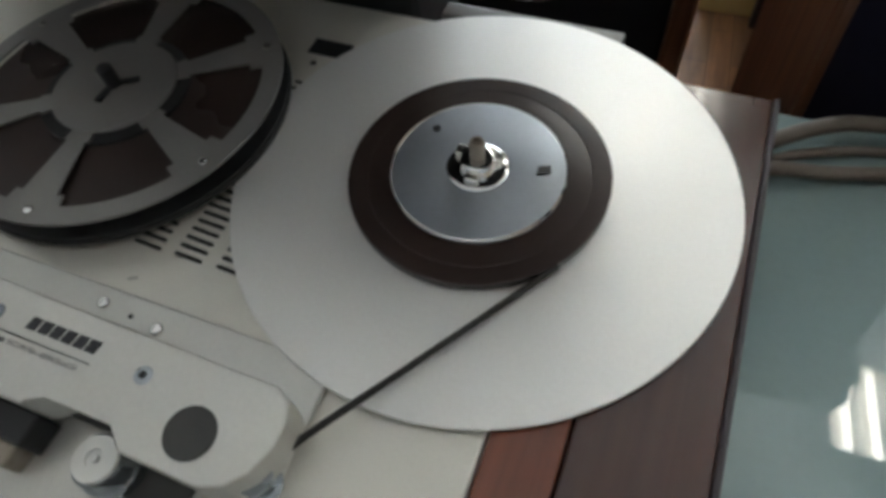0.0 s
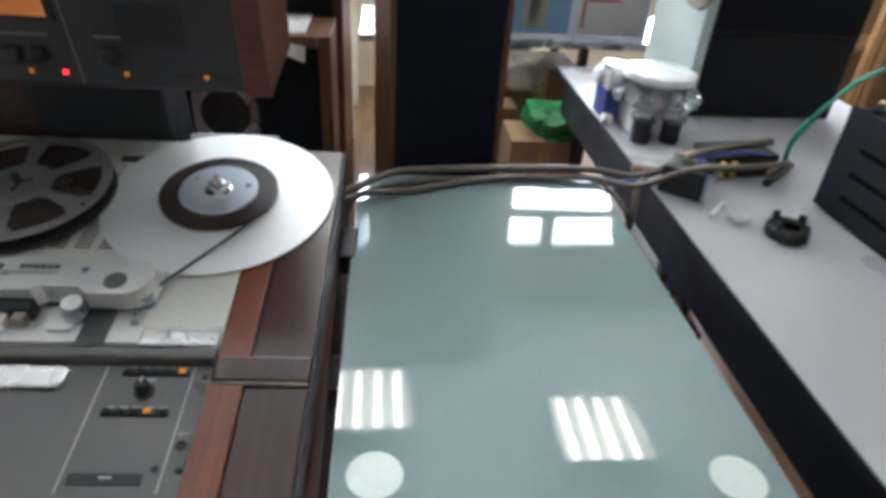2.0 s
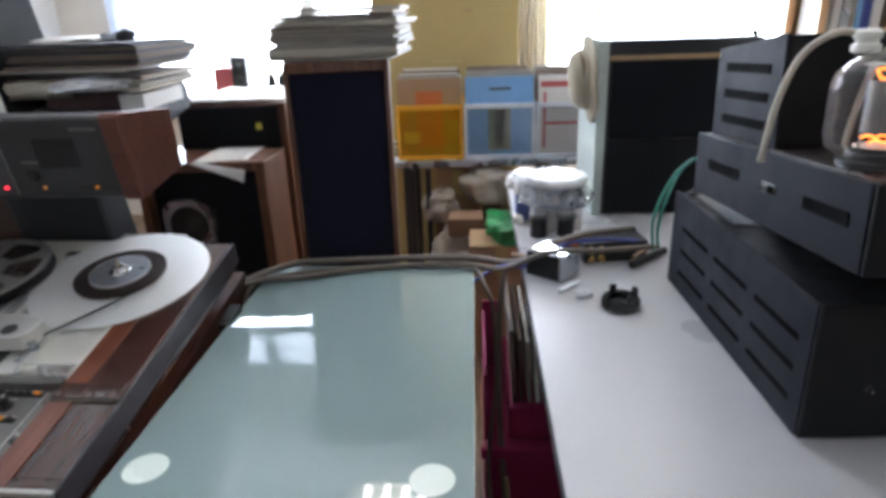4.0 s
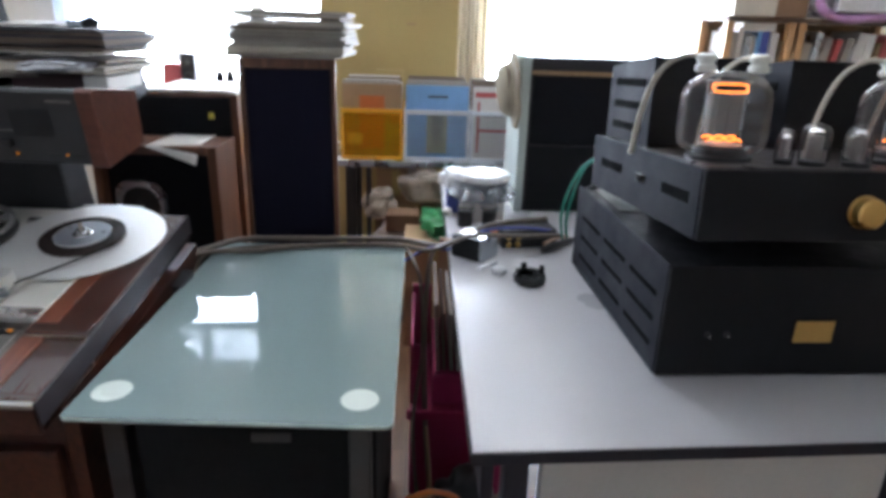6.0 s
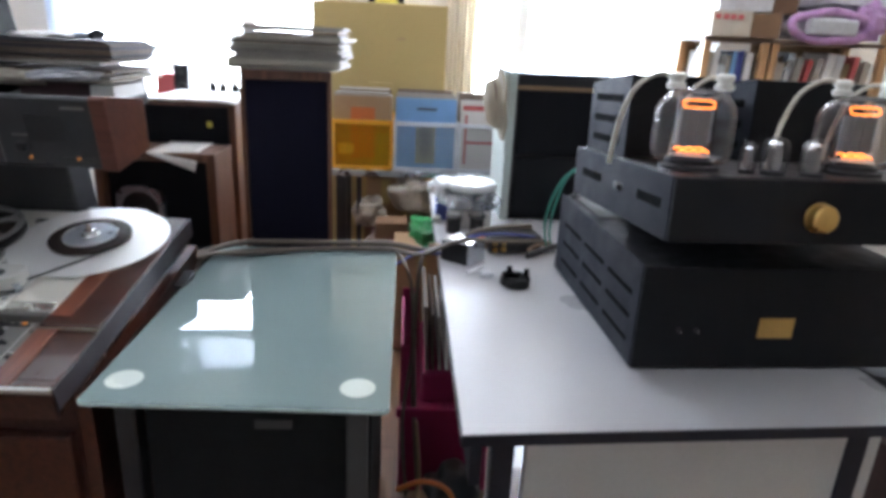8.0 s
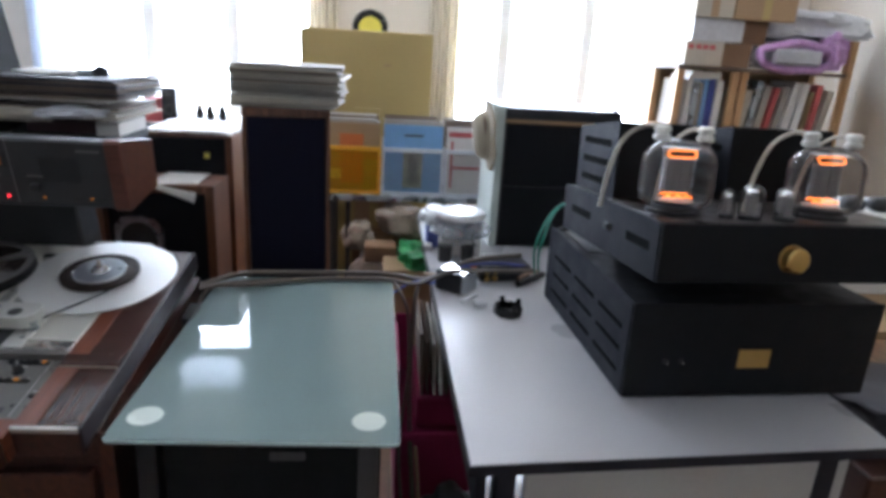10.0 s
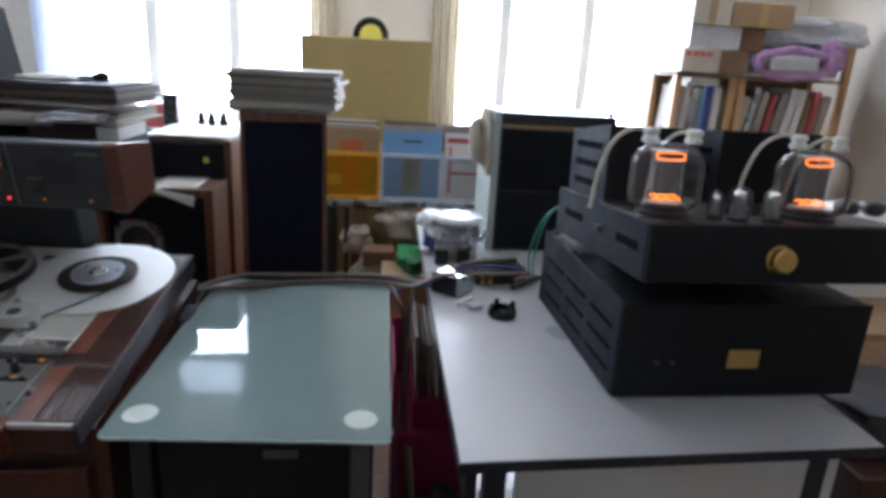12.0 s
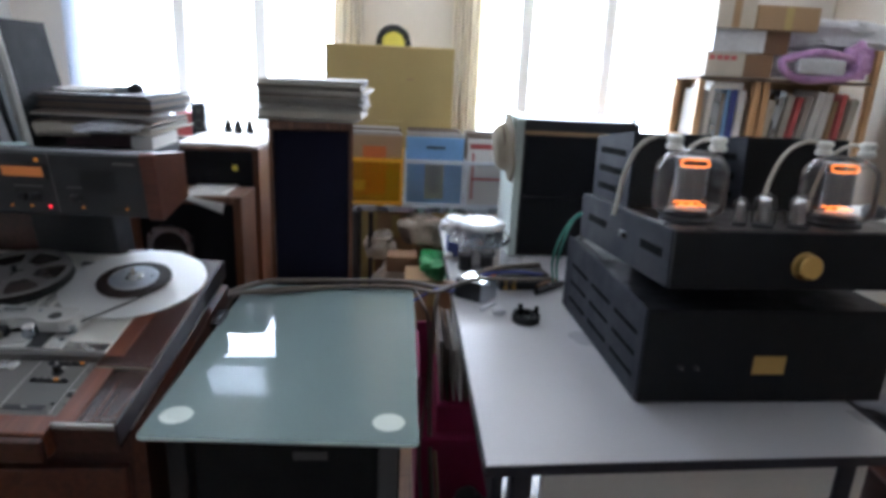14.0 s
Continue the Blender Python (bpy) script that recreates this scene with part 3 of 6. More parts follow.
part("tape_tray", P([(-0.97, -0.522), (-0.742, -0.522), (-0.733, -0.515), (-0.733, -0.497), (-0.742, -0.493), (-0.97, -0.493)], 0.787, PZ + 0.007, bevel=0.0025), "bright_steel", panel, "polished metal tray with a bright edge")

# mark, screws and ventilation slots of the deck
slot_box = part("cue_window", B(-0.806, -0.774, -0.120, -0.104, DZ - 0.002, DZ + 0.0012, bevel=0.0004), "black_plastic", con)
part("screw", disc(-0.795, -0.131, DZ - 0.001, 0.0026, 0.003, 14, "z", 0.0006), "chrome", con)
for col in range(5):
    for k in range(25):
        x, y = -0.862 + col * 0.031, -0.312 + k * 0.0066
        part("vent_slot", P(rounded([(x, y + 0.001), (x + 0.0205, y), (x + 0.0205, y + 0.0026), (x, y + 0.0036)], 0.0010, 2), DZ - 0.003, DZ + 0.0006), "black_rubber", con)

# lower transport plate, head block and cover
part("transport_plate", B(-0.985, -0.668, -0.470, -0.345, DZ + 0.0005, DZ + 0.006, bevel=0.0018), "alu", con, "machined silver transport plate")
for x, y in ((-0.816, -0.356), (-0.775, -0.360)):
    part("screw", disc(x, y, DZ + 0.0055, 0.0036, 0.0026, 18, "z", 0.0008), "chrome", con)
part("screw", disc(-0.795, -0.358, DZ + 0.0055, 0.0016, 0.001, 12), "black_plastic", con)
part("screw", disc(-0.680, -0.441, DZ + 0.0055, 0.0052, 0.0026, 20, "z", 0.0008), "zinc", con)
part("screw", disc(-0.684, -0.428, DZ + 0.0055, 0.002, 0.001, 12), "black_plastic", con)
part("grey_insert", B(-0.735, -0.704, -0.471, -0.405, DZ + 0.0062, DZ + 0.0085, bevel=0.0006), "dot_grey", con, "dark grey guide strip")
part("slide_slot", P(rounded([(-0.757, -0.452), (-0.7495, -0.452), (-0.7495, -0.434), (-0.757, -0.434)], 0.0034, 4), DZ + 0.0055, DZ + 0.0066), "black_plastic", con)
outline = [(-0.985, -0.424), (-0.792, -0.424), (-0.783, -0.415), (-0.742, -0.415), (-0.733, -0.426), (-0.690, -0.427), (-0.678, -0.423), (-0.669, -0.414), (-0.664, -0.400), (-0.664, -0.388), (-0.668, -0.378), (-0.676, -0.373), (-0.985, -0.369)]
cover = part("head_cover", P(outline, DZ + 0.012, DZ + 0.040, bevel=0.0016), "alu", con, "rounded silver head cover with dark badge print")
CZ = DZ + 0.0401
part("cap_dot", disc(-0.704, -0.407, CZ - 0.0005, 0.0128, 0.0016, 40, "z", 0.0004), "dot_grey", cover)
part("cover_screw", disc(-0.742, -0.391, CZ - 0.0005, 0.0048, 0.0014, 28, "z", 0.0005), "zinc", cover)
part("screw_hole", disc(-0.742, -0.391, CZ + 0.0009, 0.0020, 0.0006, 18), "black_plastic", cover)
part("cover_screw", disc(-0.840, -0.388, CZ - 0.0005, 0.0046, 0.0014, 28, "z", 0.0005), "zinc", cover)
# brand badge as plain bars
x = -0.818
for w in (0.006, 0.006, 0.006, 0.006, 0.006, 0.006):
    part("badge_bar", P([(x, -0.3905), (x + w, -0.3905), (x + w + 0.0008, -0.3835), (x + 0.0008, -0.3835)], CZ - 0.0003, CZ + 0.0005), "ink", cover)
    x += w + 0.0017
part("badge_line", B(-0.836, -0.772, -0.3960, -0.3952, CZ - 0.0003, CZ + 0.0005), "ink", cover)
part("badge_words", lettering("RECORDER - REPRODUCER", -0.821, -0.776, -0.4010, CZ + 0.0002), "ink", cover, smooth=False)
for a, b in ((-0.833, -0.824),):
    part("badge_bar", B(a, b, -0.4010, -0.3988, CZ - 0.0003, CZ + 0.0004), "dot_grey", cover)
part("cover_foot", P(rounded([(-0.985, -0.418), (-0.676, -0.418), (-0.667, -0.376), (-0.985, -0.376)], 0.011, 6), DZ + 0.006, DZ + 0.0125), "dot_grey", con)
part("guide_roller", L(-0.6735, -0.412, DZ + 0.006, [(0.0095, 0), (0.0095, 0.002), (0.0065, 0.003), (0.0065, 0.014), (0.0088, 0.015), (0.0088, 0.017)], 28), "zinc", con, "bright tape guide roller")
pinch = part("pinch_roller", L(-0.7465, -0.4320, DZ + 0.006, [(0.0140, 0), (0.0150, 0.002), (0.0150, 0.010), (0.0132, 0.0115), (0.0130, 0.021), (0.0118, 0.023)], 36), "zinc", con, "grey-rimmed pinch roller")
part("roller_cap", L(-0.7465, -0.4320, DZ + 0.0288, [(0.0116, 0), (0.0112, 0.0015), (0.0045, 0.002), (0.0045, 0.0004), (0.002, 0.0004), (0.002, 0.003)], 30), "white_paint", pinch)
part("roller_arm", P(rounded([(-0.776, -0.458), (-0.743, -0.455), (-0.745, -0.418), (-0.772, -0.418)], 0.008, 5), DZ + 0.0062, DZ + 0.0105, bevel=0.001), "alu", con)
head = part("head_block", B(-0.842, -0.790, -0.441, -0.424, DZ + 0.006, DZ + 0.026, bevel=0.002), "black_plastic", con, "dark head block below the cover")
part("tape_head", B(-0.808, -0.794, -0.452, -0.440, DZ + 0.006, DZ + 0.022, bevel=0.002), "spindle_grey", head)
part("tape_head", B(-0.836, -0.816, -0.456, -0.440, DZ + 0.006, DZ + 0.020, bevel=0.002), "white_paint", head)
part("side_tray", B(-0.667, -0.582, -0.4695, -0.447, DZ + 0.0006, DZ + 0.0042, bevel=0.0012), "bright_steel", con, "brushed strip with scratches and one small hole")
part("tray_ridge", B(-0.667, -0.582, -0.4480, -0.4450, DZ + 0.0006, DZ + 0.0056, bevel=0.001), "bright_steel", con)
part("hole", disc(-0.588, -0.4615, DZ + 0.004, 0.0017, 0.0005, 12), "black_plastic", con)
for a, b in (((-0.648, -0.470), (-0.632, -0.448)), ((-0.640, -0.449), (-0.637, -0.471)), ((-0.622, -0.449), (-0.612, -0.471))):
    part("scratch", tube([(a[0], a[1], DZ + 0.0042), ((a[0] + b[0]) / 2, (a[1] + b[1]) / 2, DZ + 0.0043), (b[0], b[1], DZ + 0.0042)], 0.00035, 4, 2), "dot_grey", con)
part("back_bracket", B(-0.72, -0.58, -0.056, -0.040, 0.74, DZ + 0.006, bevel=0.002), "panel_grey", con)

# take-up platter with a part-wound pancake of tape
PX, PY, PR = -0.6375, -0.2020, 0.1588
plat = thing("take_up_platter", PX, PY, DZ, "large satin aluminium platter carrying a small wound tape pancake", "tape reel", "tape reels")
part("platter", L(PX, PY, DZ + 0.004, [(0.03, 0), (PR - 0.002, 0), (PR, 0.0012), (PR, 0.0022), (PR - 0.0012, 0.0032), (0.02, 0.0034)], 128), "platter", plat, "satin aluminium platter")
part("hub_base", disc(PX, PY, DZ - 0.002, 0.03, 0.0112, 40), "zinc", plat)
T0 = DZ + 0.0090
part("tape_pancake", L(PX, PY, T0, [(0.052, 0), (0.0805, 0), (0.0815, 0.0006), (0.0815, 0.0062), (0.0805, 0.0066), (0.0700, 0.0064), (0.0696, 0.0060), (0.0690, 0.0064), (0.0535, 0.0066)], 110), "tape", plat, "dark brown wound magnetic tape")
hubp = part("clamp_plate", L(PX, PY, T0 + 0.0046, [(0.054, 0), (0.0545, 0.003), (0.0540, 0.0045), (0.0525, 0.0050), (0.0205, 0.0050), (0.0195, 0.0040)], 90), "plate_zinc", plat, "blue-grey zinc clamp plate with a bright rim")
part("rim", L(PX, PY, T0 + 0.0088, [(0.0528, 0), (0.0538, 0.0012), (0.0548, 0)], 90, cap=False), "chrome", hubp)
part("mark", P([(PX + 0.036, PY + 0.004), (PX + 0.044, PY + 0.008), (PX + 0.042, PY + 0.014), (PX + 0.035, PY + 0.011)], T0 + 0.0091, T0 + 0.0102), "black_plastic", hubp)
part("mark_hole", disc(PX - 0.036, PY + 0.022, T0 + 0.0091, 0.0026, 0.0010, 16), "black_plastic", hubp)
hubc = part("hub", L(PX, PY, T0 + 0.0056, [(0.0195, 0), (0.0195, 0.0045), (0.0175, 0.006), (0.0115, 0.0062), (0.0105, 0.013), (0.0075, 0.0145)], 40), "chrome", plat, "bright three-lobed hub")
for k in range(3):
    a = radians(35 + 120 * k)
    part("lobe", B(PX + 0.0125 * math.cos(a) - 0.0045, PX + 0.0125 * math.cos(a) + 0.0045, PY + 0.0125 * math.sin(a) - 0.004, PY + 0.0125 * math.sin(a) + 0.004, T0 + 0.006, T0 + 0.0165, bevel=0.0015), "bright_steel", hubc)
for k in range(3):
    a = radians(95 + 120 * k)
    part("hub_hole", disc(PX + 0.0150 * math.cos(a), PY + 0.0150 * math.sin(a), T0 + 0.0098, 0.0023, 0.0005, 12), "black_plastic", hubc)
part("spindle", L(PX, PY, T0 + 0.015, [(0.0048, 0), (0.0048, 0.016), (0.0040, 0.018), (0.0024, 0.018), (0.0022, 0.016)], 20), "spindle_grey", plat, "worn grey steel spindle")

# tape running from the pancake down to the guide roller
single("tape_run", tube([(-0.5730, -0.2515, T0 + 0.003), (-0.588, -0.2745, T0 + 0.0033), (-0.615, -0.315, T0 + 0.004), (-0.6420, -0.3560, T0 + 0.006), (-0.6640, -0.3900, T0 + 0.008), (-0.6680, -0.4030, T0 + 0.008)], 0.0021, 8, 5), "tape_edge", "thin dark tape stretched from the pancake to the guide roller", "tape")

# supply reel, spoked
RX, RY, RR = -0.900, -0.217, 0.1180


def reel_flange(z, bm):
    n, rin, rout = 120, 0.043, 0.104
    windows = [(radians(60 * k - 15), radians(60 * k + 29)) for k in range(6)]

    def is_open(a):
        return any(lo < (a - 2 * math.pi * w) < hi for lo, hi in windows for w in (0, 1))
    rad = (0.013, rin, 0.052, 0.095, rout, RR)
    lower = [[bm.verts.new((RX + r * math.cos(2 * math.pi * i / n), RY + r * math.sin(2 * math.pi * i / n), z)) for i in range(n)] for r in rad]
    upper = [[bm.verts.new((v.co.x, v.co.y, z + 0.0016)) for v in ring] for ring in lower]

    def hole(j, i):
        a = 2 * math.pi * (i + 0.5) / n
        if j == 2:
            return is_open(a)
        if j in (1, 3):
            return is_open(a) and is_open(a - 0.06) and is_open(a + 0.06)
        return False
    for j in range(len(rad) - 1):
        for i in range(n):
            k = (i + 1) % n
            if hole(j, i):
                for jj, ii, q in ((j - 1, i, 0), (j + 1, i, 1)):
                    if not hole(jj, ii):
                        r = j if q == 0 else j + 1
                        bm.faces.new((lower[r][i], lower[r][k], upper[r][k], upper[r][i]))
                for ii, e in ((i - 1, i), (i + 1, k)):
                    if not hole(j, ii % n):
                        bm.faces.new((lower[j][e], lower[j + 1][e], upper[j + 1][e], upper[j][e]))
                continue
            bm.faces.new((lower[j][i], lower[j + 1][i], lower[j + 1][k], lower[j][k]))
            bm.faces.new((upper[j][i], upper[j][k], upper[j + 1][k], upper[j + 1][i]))
    for i in range(n):
        k = (i + 1) % n
        bm.faces.new((lower[-1][i], lower[-1][k], upper[-1][k], upper[-1][i]))
        bm.faces.new((lower[0][i], lower[0][k], upper[0][k], upper[0][i]))
    return bm


reel = thing("supply_reel", RX, RY, DZ, "grey metal tape reel with spoke windows and dark wound tape", "tape reel", "tape reels")
part("lower_flange", reel_flange(DZ + 0.012, bmesh.new()), "black_plastic", reel)
part("upper_flange", reel_flange(DZ + 0.0265, bmesh.new()), "reel_grey", reel)
part("wound_tape", L(RX, RY, DZ + 0.0150, [(0.05, 0), (0.1045, 0), (0.1055, 0.0008), (0.1055, 0.0085), (0.1045, 0.0092), (0.05, 0.0090)], 100), "tape", reel, "dark brown wound tape")
part("rim_band", L(RX, RY, DZ + 0.006, [(0.114, 0), (0.1192, 0.0015), (0.1192, 0.0055), (0.114, 0.0058)], 100), "black_rubber", reel)
part("hub_plate", L(RX, RY, DZ + 0.0283, [(0.044, 0), (0.0435, 0.0011), (0.015, 0.0013)], 60), "reel_grey", reel, "grey hub plate")
part("hub_core", disc(RX, RY, DZ - 0.002, 0.052, 0.0280, 50), "black_plastic", reel)
for k in range(3):
    a = radians(30 + 120 * k)
    m = B(RX + 0.004, RX + 0.018, RY - 0.0022, RY + 0.0022, DZ + 0.0288, DZ + 0.0312)
    bmesh.ops.rotate(m, verts=m.verts, cent=(RX, RY, 0), matrix=Matrix.Rotation(a, 3, "Z"))
    part("hub_slot", m, "black_plastic", reel)
for k in range(6):
    a = radians(60 * k + 38)
    part("rivet", disc(RX + 0.108 * math.cos(a), RY + 0.108 * math.sin(a), DZ + 0.0275, 0.0028, 0.0016, 14, "z", 0.0006), "chrome", reel)
part("spindle", L(RX, RY, DZ + 0.028, [(0.0055, 0), (0.0055, 0.016), (0.003, 0.018)], 20), "black_plastic", reel)

# meter bridge above the back of the deck
mb = thing("meter_bridge", -0.9, -0.02, 0.80, "dark grey meter bridge with wooden cheeks, lit meter and small lamps", "meter bridge")
side = [(-0.198, 0.964), (-0.205, 0.973), (-0.207, 1.115), (-0.198, 1.121), (-0.036, 1.075), (-0.046, 0.962)]
part("case", P([(-0.194, 0.967), (-0.2005, 0.975), (-0.2025, 1.112), (-0.195, 1.1165), (-0.039, 1.072), (-0.049, 0.965)], -1.30, -0.578, "x", 0.002), "dark_panel", mb)
part("cheek", P(side, -0.578, -0.546, "x", 0.0025), "wood_cheek", mb, "reddish teak side cheek")
part("cheek", P(side, -1.335, -1.301, "x", 0.0025), "wood_cheek", mb, "reddish teak side cheek")


def on_bridge(x0, x1, s0, s1, out, name, material, label="", parent=None, bev=0.0):
    """A piece on the sloping face: s runs 0 to 1 up the slope."""
    a, b = Vector((-0.2005, 0.972)), Vector((-0.2025, 1.117))
    d = b - a
    nrm = Vector((-d.y, d.x)).normalized()
    p, q = a + d * s0, a + d * s1
    pts = [p - nrm * 0.002, q - nrm * 0.002, q + nrm * out, p + nrm * out]
    return part(name, P([(v.x, v.y) for v in pts], x0, x1, "x", bev), material, parent or mb, label)


for x in (-0.772, -0.972):
    on_bridge(x - 0.001, x + 0.001, 0.03, 0.96, 0.0012, "seam", "dim_ink")
for x0 in (-0.873, -1.12):
    mf = on_bridge(x0 - 0.008, x0 + 0.094, 0.58, 0.80, 0.004, "meter_bezel", "black_plastic", bev=0.001)
    on_bridge(x0, x0 + 0.086, 0.615, 0.765, 0.0052, "meter_face", "meter", "amber lit meter face", mf)
for x, on in ((-0.873, "led_yellow"), (-0.830, "led_yellow"), (-0.790, "led_red"), (-0.718, "led_yellow"), (-0.622, "led_yellow")):
    on_bridge(x - 0.0026, x + 0.0026, 0.11, 0.145, 0.0035, "indicator_lamp", on, bev=0.001)
on_bridge(-0.800, -0.792, 0.845, 0.895, 0.0035, "indicator_lamp", "led_yellow", bev=0.001)
for x in (-0.842, -0.812, -0.728):
    on_bridge(x - 0.010, x + 0.010, 0.23, 0.355, 0.014, "rotary_knob", "black_plastic", bev=0.004)
    on_bridge(x - 0.016, x + 0.016, 0.44, 0.462, 0.0012, "legend", "dim_ink")
for x in (-0.644, -0.600):
    on_bridge(x - 0.012, x + 0.012, 0.115, 0.14, 0.0016, "button_strip", "black_plastic")
on_bridge(-0.636, -0.590, 0.835, 0.868, 0.0012, "name_bar", "dim_ink")
for k in range(14):
    on_bridge(-0.712 + k * 0.0055, -0.7095 + k * 0.0055, 0.38, 0.74, 0.0012, "grille_slot", "black_plastic")
part("support", B(-0.945, -0.742, -0.052, 0.04, 0.742, 0.962, bevel=0.006), "black_plastic", mb, "dark support column")
part("support", B(-1.25, -1.12, -0.052, 0.04, 0.742, 0.962, bevel=0.006), "black_plastic", mb, "dark support column")
part("back_cover", B(-1.30, -0.947, -0.040, 0.03, 0.742, 0.962, bevel=0.006), "wood_dark", mb, "dark wooden cover behind the reels")
part("rear_case", B(-1.30, -0.74, -0.030, 0.42, 0.930, 1.005, bevel=0.004), "black_plastic", mb, "black rear case of the bridge")
part("rear_box", upright(B(-1.40, -1.05, -0.06, 0.05, 0.0, 0.94, bevel=0.006)), "wood_cab", con)


# ---- glass-topped stand ----
zone()
GZ = 0.700
OUT = rounded([(-0.496, -0.770), (0.002, -0.786), (0.001, 0.019), (-0.486, 0.027)], 0.012, 6)
stand = thing("glass_stand", -0.24, -0.3, 0, "low stand with blue-grey glass top on round pads and black frame", "side table")
top = part("glass_top", P(OUT, GZ - 0.0085, GZ, bevel=0.0015), "glass_top", stand, "glossy blue-grey tinted glass top")
c = Vector((-0.24, -0.39))
ring = [(c.x + (x - c.x) * 1.0035, c.y + (y - c.y) * 1.0035) for x, y in OUT]
bm = bmesh.new()
lo1, hi1 = [bm.verts.new((x, y, GZ - 0.0078)) for x, y in ring], [bm.verts.new((x, y, GZ - 0.0012)) for x, y in ring]
for i in range(len(ring)):
    j = (i + 1) % len(ring)
    bm.faces.new((lo1[i], lo1[j], hi1[j], hi1[i]))
e = part("polished_edge", bm, "glass_edge", top, "pale green polished glass edge")
e.modifiers.new("thickness", "SOLIDIFY").thickness = 0.0012
for x, y in ((-0.449, -0.699), (-0.053, -0.718), (-0.05, -0.060), (-0.42, -0.05)):
    if y < -0.3:
        part("glue_pad", disc(x, y, GZ - 0.001, 0.0305, 0.0016, 40, "z", 0.0005), "pad", stand, "pale round glue pad")
    # front right leg in paler grey: the light falling on it, put into its colour
    part("leg", B(x - 0.018, x + 0.018, y - 0.018, y + 0.018, 0.0, GZ - 0.0095, bevel=0.004), "dot_grey" if (x, y) == (-0.053, -0.718) else "black_plastic", stand)
part("cabinet", B(-0.43, -0.03, -0.685, -0.08, 0.10, 0.655, bevel=0.004), "black_matt", stand, "black cabinet body under the glass")
part("cabinet_door", B(-0.425, -0.035, -0.696, -0.688, 0.12, 0.64, bevel=0.003), "black_matt", stand, "glossy black smoked door")
part("door_catch", B(-0.235, -0.170, -0.702, -0.697, 0.605, 0.622, bevel=0.002), "dot_grey", stand)
part("top_rail", B(-0.43, -0.06, -0.715, -0.686, 0.657, 0.685, bevel=0.003), "black_plastic", stand)


# ---- white desk ----
DK = 0.690
TURN = (0.116, -0.838, 0.0)


def skew(bm):
    """The desk's front edge runs slightly back towards its far end."""
    for v in bm.verts:
        v.co.y += 0.052 * (v.co.x - 0.116) * max(0, 1 - (v.co.y + 0.838) / 1.7)
    return bm


desk = thing("desk", 0.6, 0.0, 0, "pale grey laminate desk with dark edge band and grey end boards", "desk")
part("desk_top", skew(B(0.119, 0.930, -0.835, 0.86, DK - 0.021, DK, bevel=0.0015)), "laminate", desk, "pale grey speckled laminate top", TURN)
bm = bmesh.new()
box(bm, 0.116, 0.1188, -0.838, 0.863, DK - 0.0218, DK - 0.0008, 0.0008)
box(bm, 0.1188, 0.930, -0.838, -0.8352, DK - 0.0218, DK - 0.0008, 0.0008)
box(bm, 0.9302, 0.933, -0.838, 0.863, DK - 0.0218, DK - 0.0008, 0.0008)
part("edge_band", skew(bm), "desk_edge", desk, "dark edge band", TURN)
part("rail", skew(B(0.225, 0.915, -0.757, -0.742, DK - 0.036, DK - 0.0215, bevel=0.002)), "desk_edge", desk, "", TURN)
part("side_rail", B(0.14, 0.16, -0.78, 0.82, DK - 0.14, DK - 0.0215, bevel=0.002), "desk_edge", desk, "", TURN)
part("modesty_panel", skew(B(0.245, 0.930, -0.741, -0.722, 0.12, DK - 0.0216, bevel=0.002)), "modesty", desk, "pale grey front board set back under the top", TURN)
for x, y in ((0.20, -0.74), (0.20, 0.76), (0.88, -0.69), (0.88, 0.76)):
    part("leg", B(x - 0.02, x + 0.02, y - 0.02, y + 0.02, 0, DK - 0.0217, bevel=0.003), "desk_edge", desk, "", TURN)


# ---- valve amplifier in two black cases on the desk ----
AT = (0.454, -0.617, 2.0)
amp = thing("power_supply", 0.70, -0.33, DK, "black crackle-finish lower amplifier case with a gold plate", "amplifier", "stacked amplifier cases")
AX0, AX1, AY0, AY1, AZ = 0.456, 1.0, -0.622, -0.07, 0.901
part("case", B(AX0 + 0.004, AX1 - 0.004, AY0 + 0.004, AY1, DK + 0.008, AZ - 0.002, bevel=0.003), "black_crinkle", amp, "", AT)
part("front_plate", B(AX0, AX1, AY0 - 0.003, AY0 + 0.0035, DK + 0.005, AZ, bevel=0.002), "black_crinkle", amp, "", AT)
part("side_plate", B(AX0 - 0.002, AX0 + 0.0035, AY0 + 0.004, AY1 + 0.01, DK + 0.005, AZ, bevel=0.002), "grey_side", amp, "dark slate side plate with slots", AT)
for r in range(3):
    for k in range(3):
        y0 = AY0 + 0.035 + 0.165 * k
        part("vent_slot", B(AX0 - 0.0032, AX0 - 0.0015, y0, y0 + 0.135, 0.734 + r * 0.048, 0.744 + r * 0.048), "slot_black", amp, "", AT)
part("name_plate", B(0.695, 0.765, AY0 - 0.0055, AY0 - 0.003, 0.760, 0.801, bevel=0.0006), "gold", amp, "small brushed gold plate", AT)
for x in (0.538, 0.572):
    part("switch", disc(x, AY0 - 0.006, 0.776, 0.0055, 0.003, 18, "y", 0.001), "black_plastic", amp, "", AT)
    part("toggle", disc(x, AY0 - 0.014, 0.776, 0.0022, 0.009, 12, "y", 0.0008), "chrome", amp, "", AT)
for x in (0.50, 0.90):
    for y in (AY0 + 0.04, AY1 - 0.04):
        part("foot", disc(x, y, DK, 0.014, 0.009, 20), "black_rubber", amp, "", AT)
part("terminal", L(0.478, AY1 - 0.03, AZ, [(0.013, 0), (0.013, 0.006), (0.006, 0.007), (0.006, 0.012)], 20), "black_plastic", amp, "", AT)
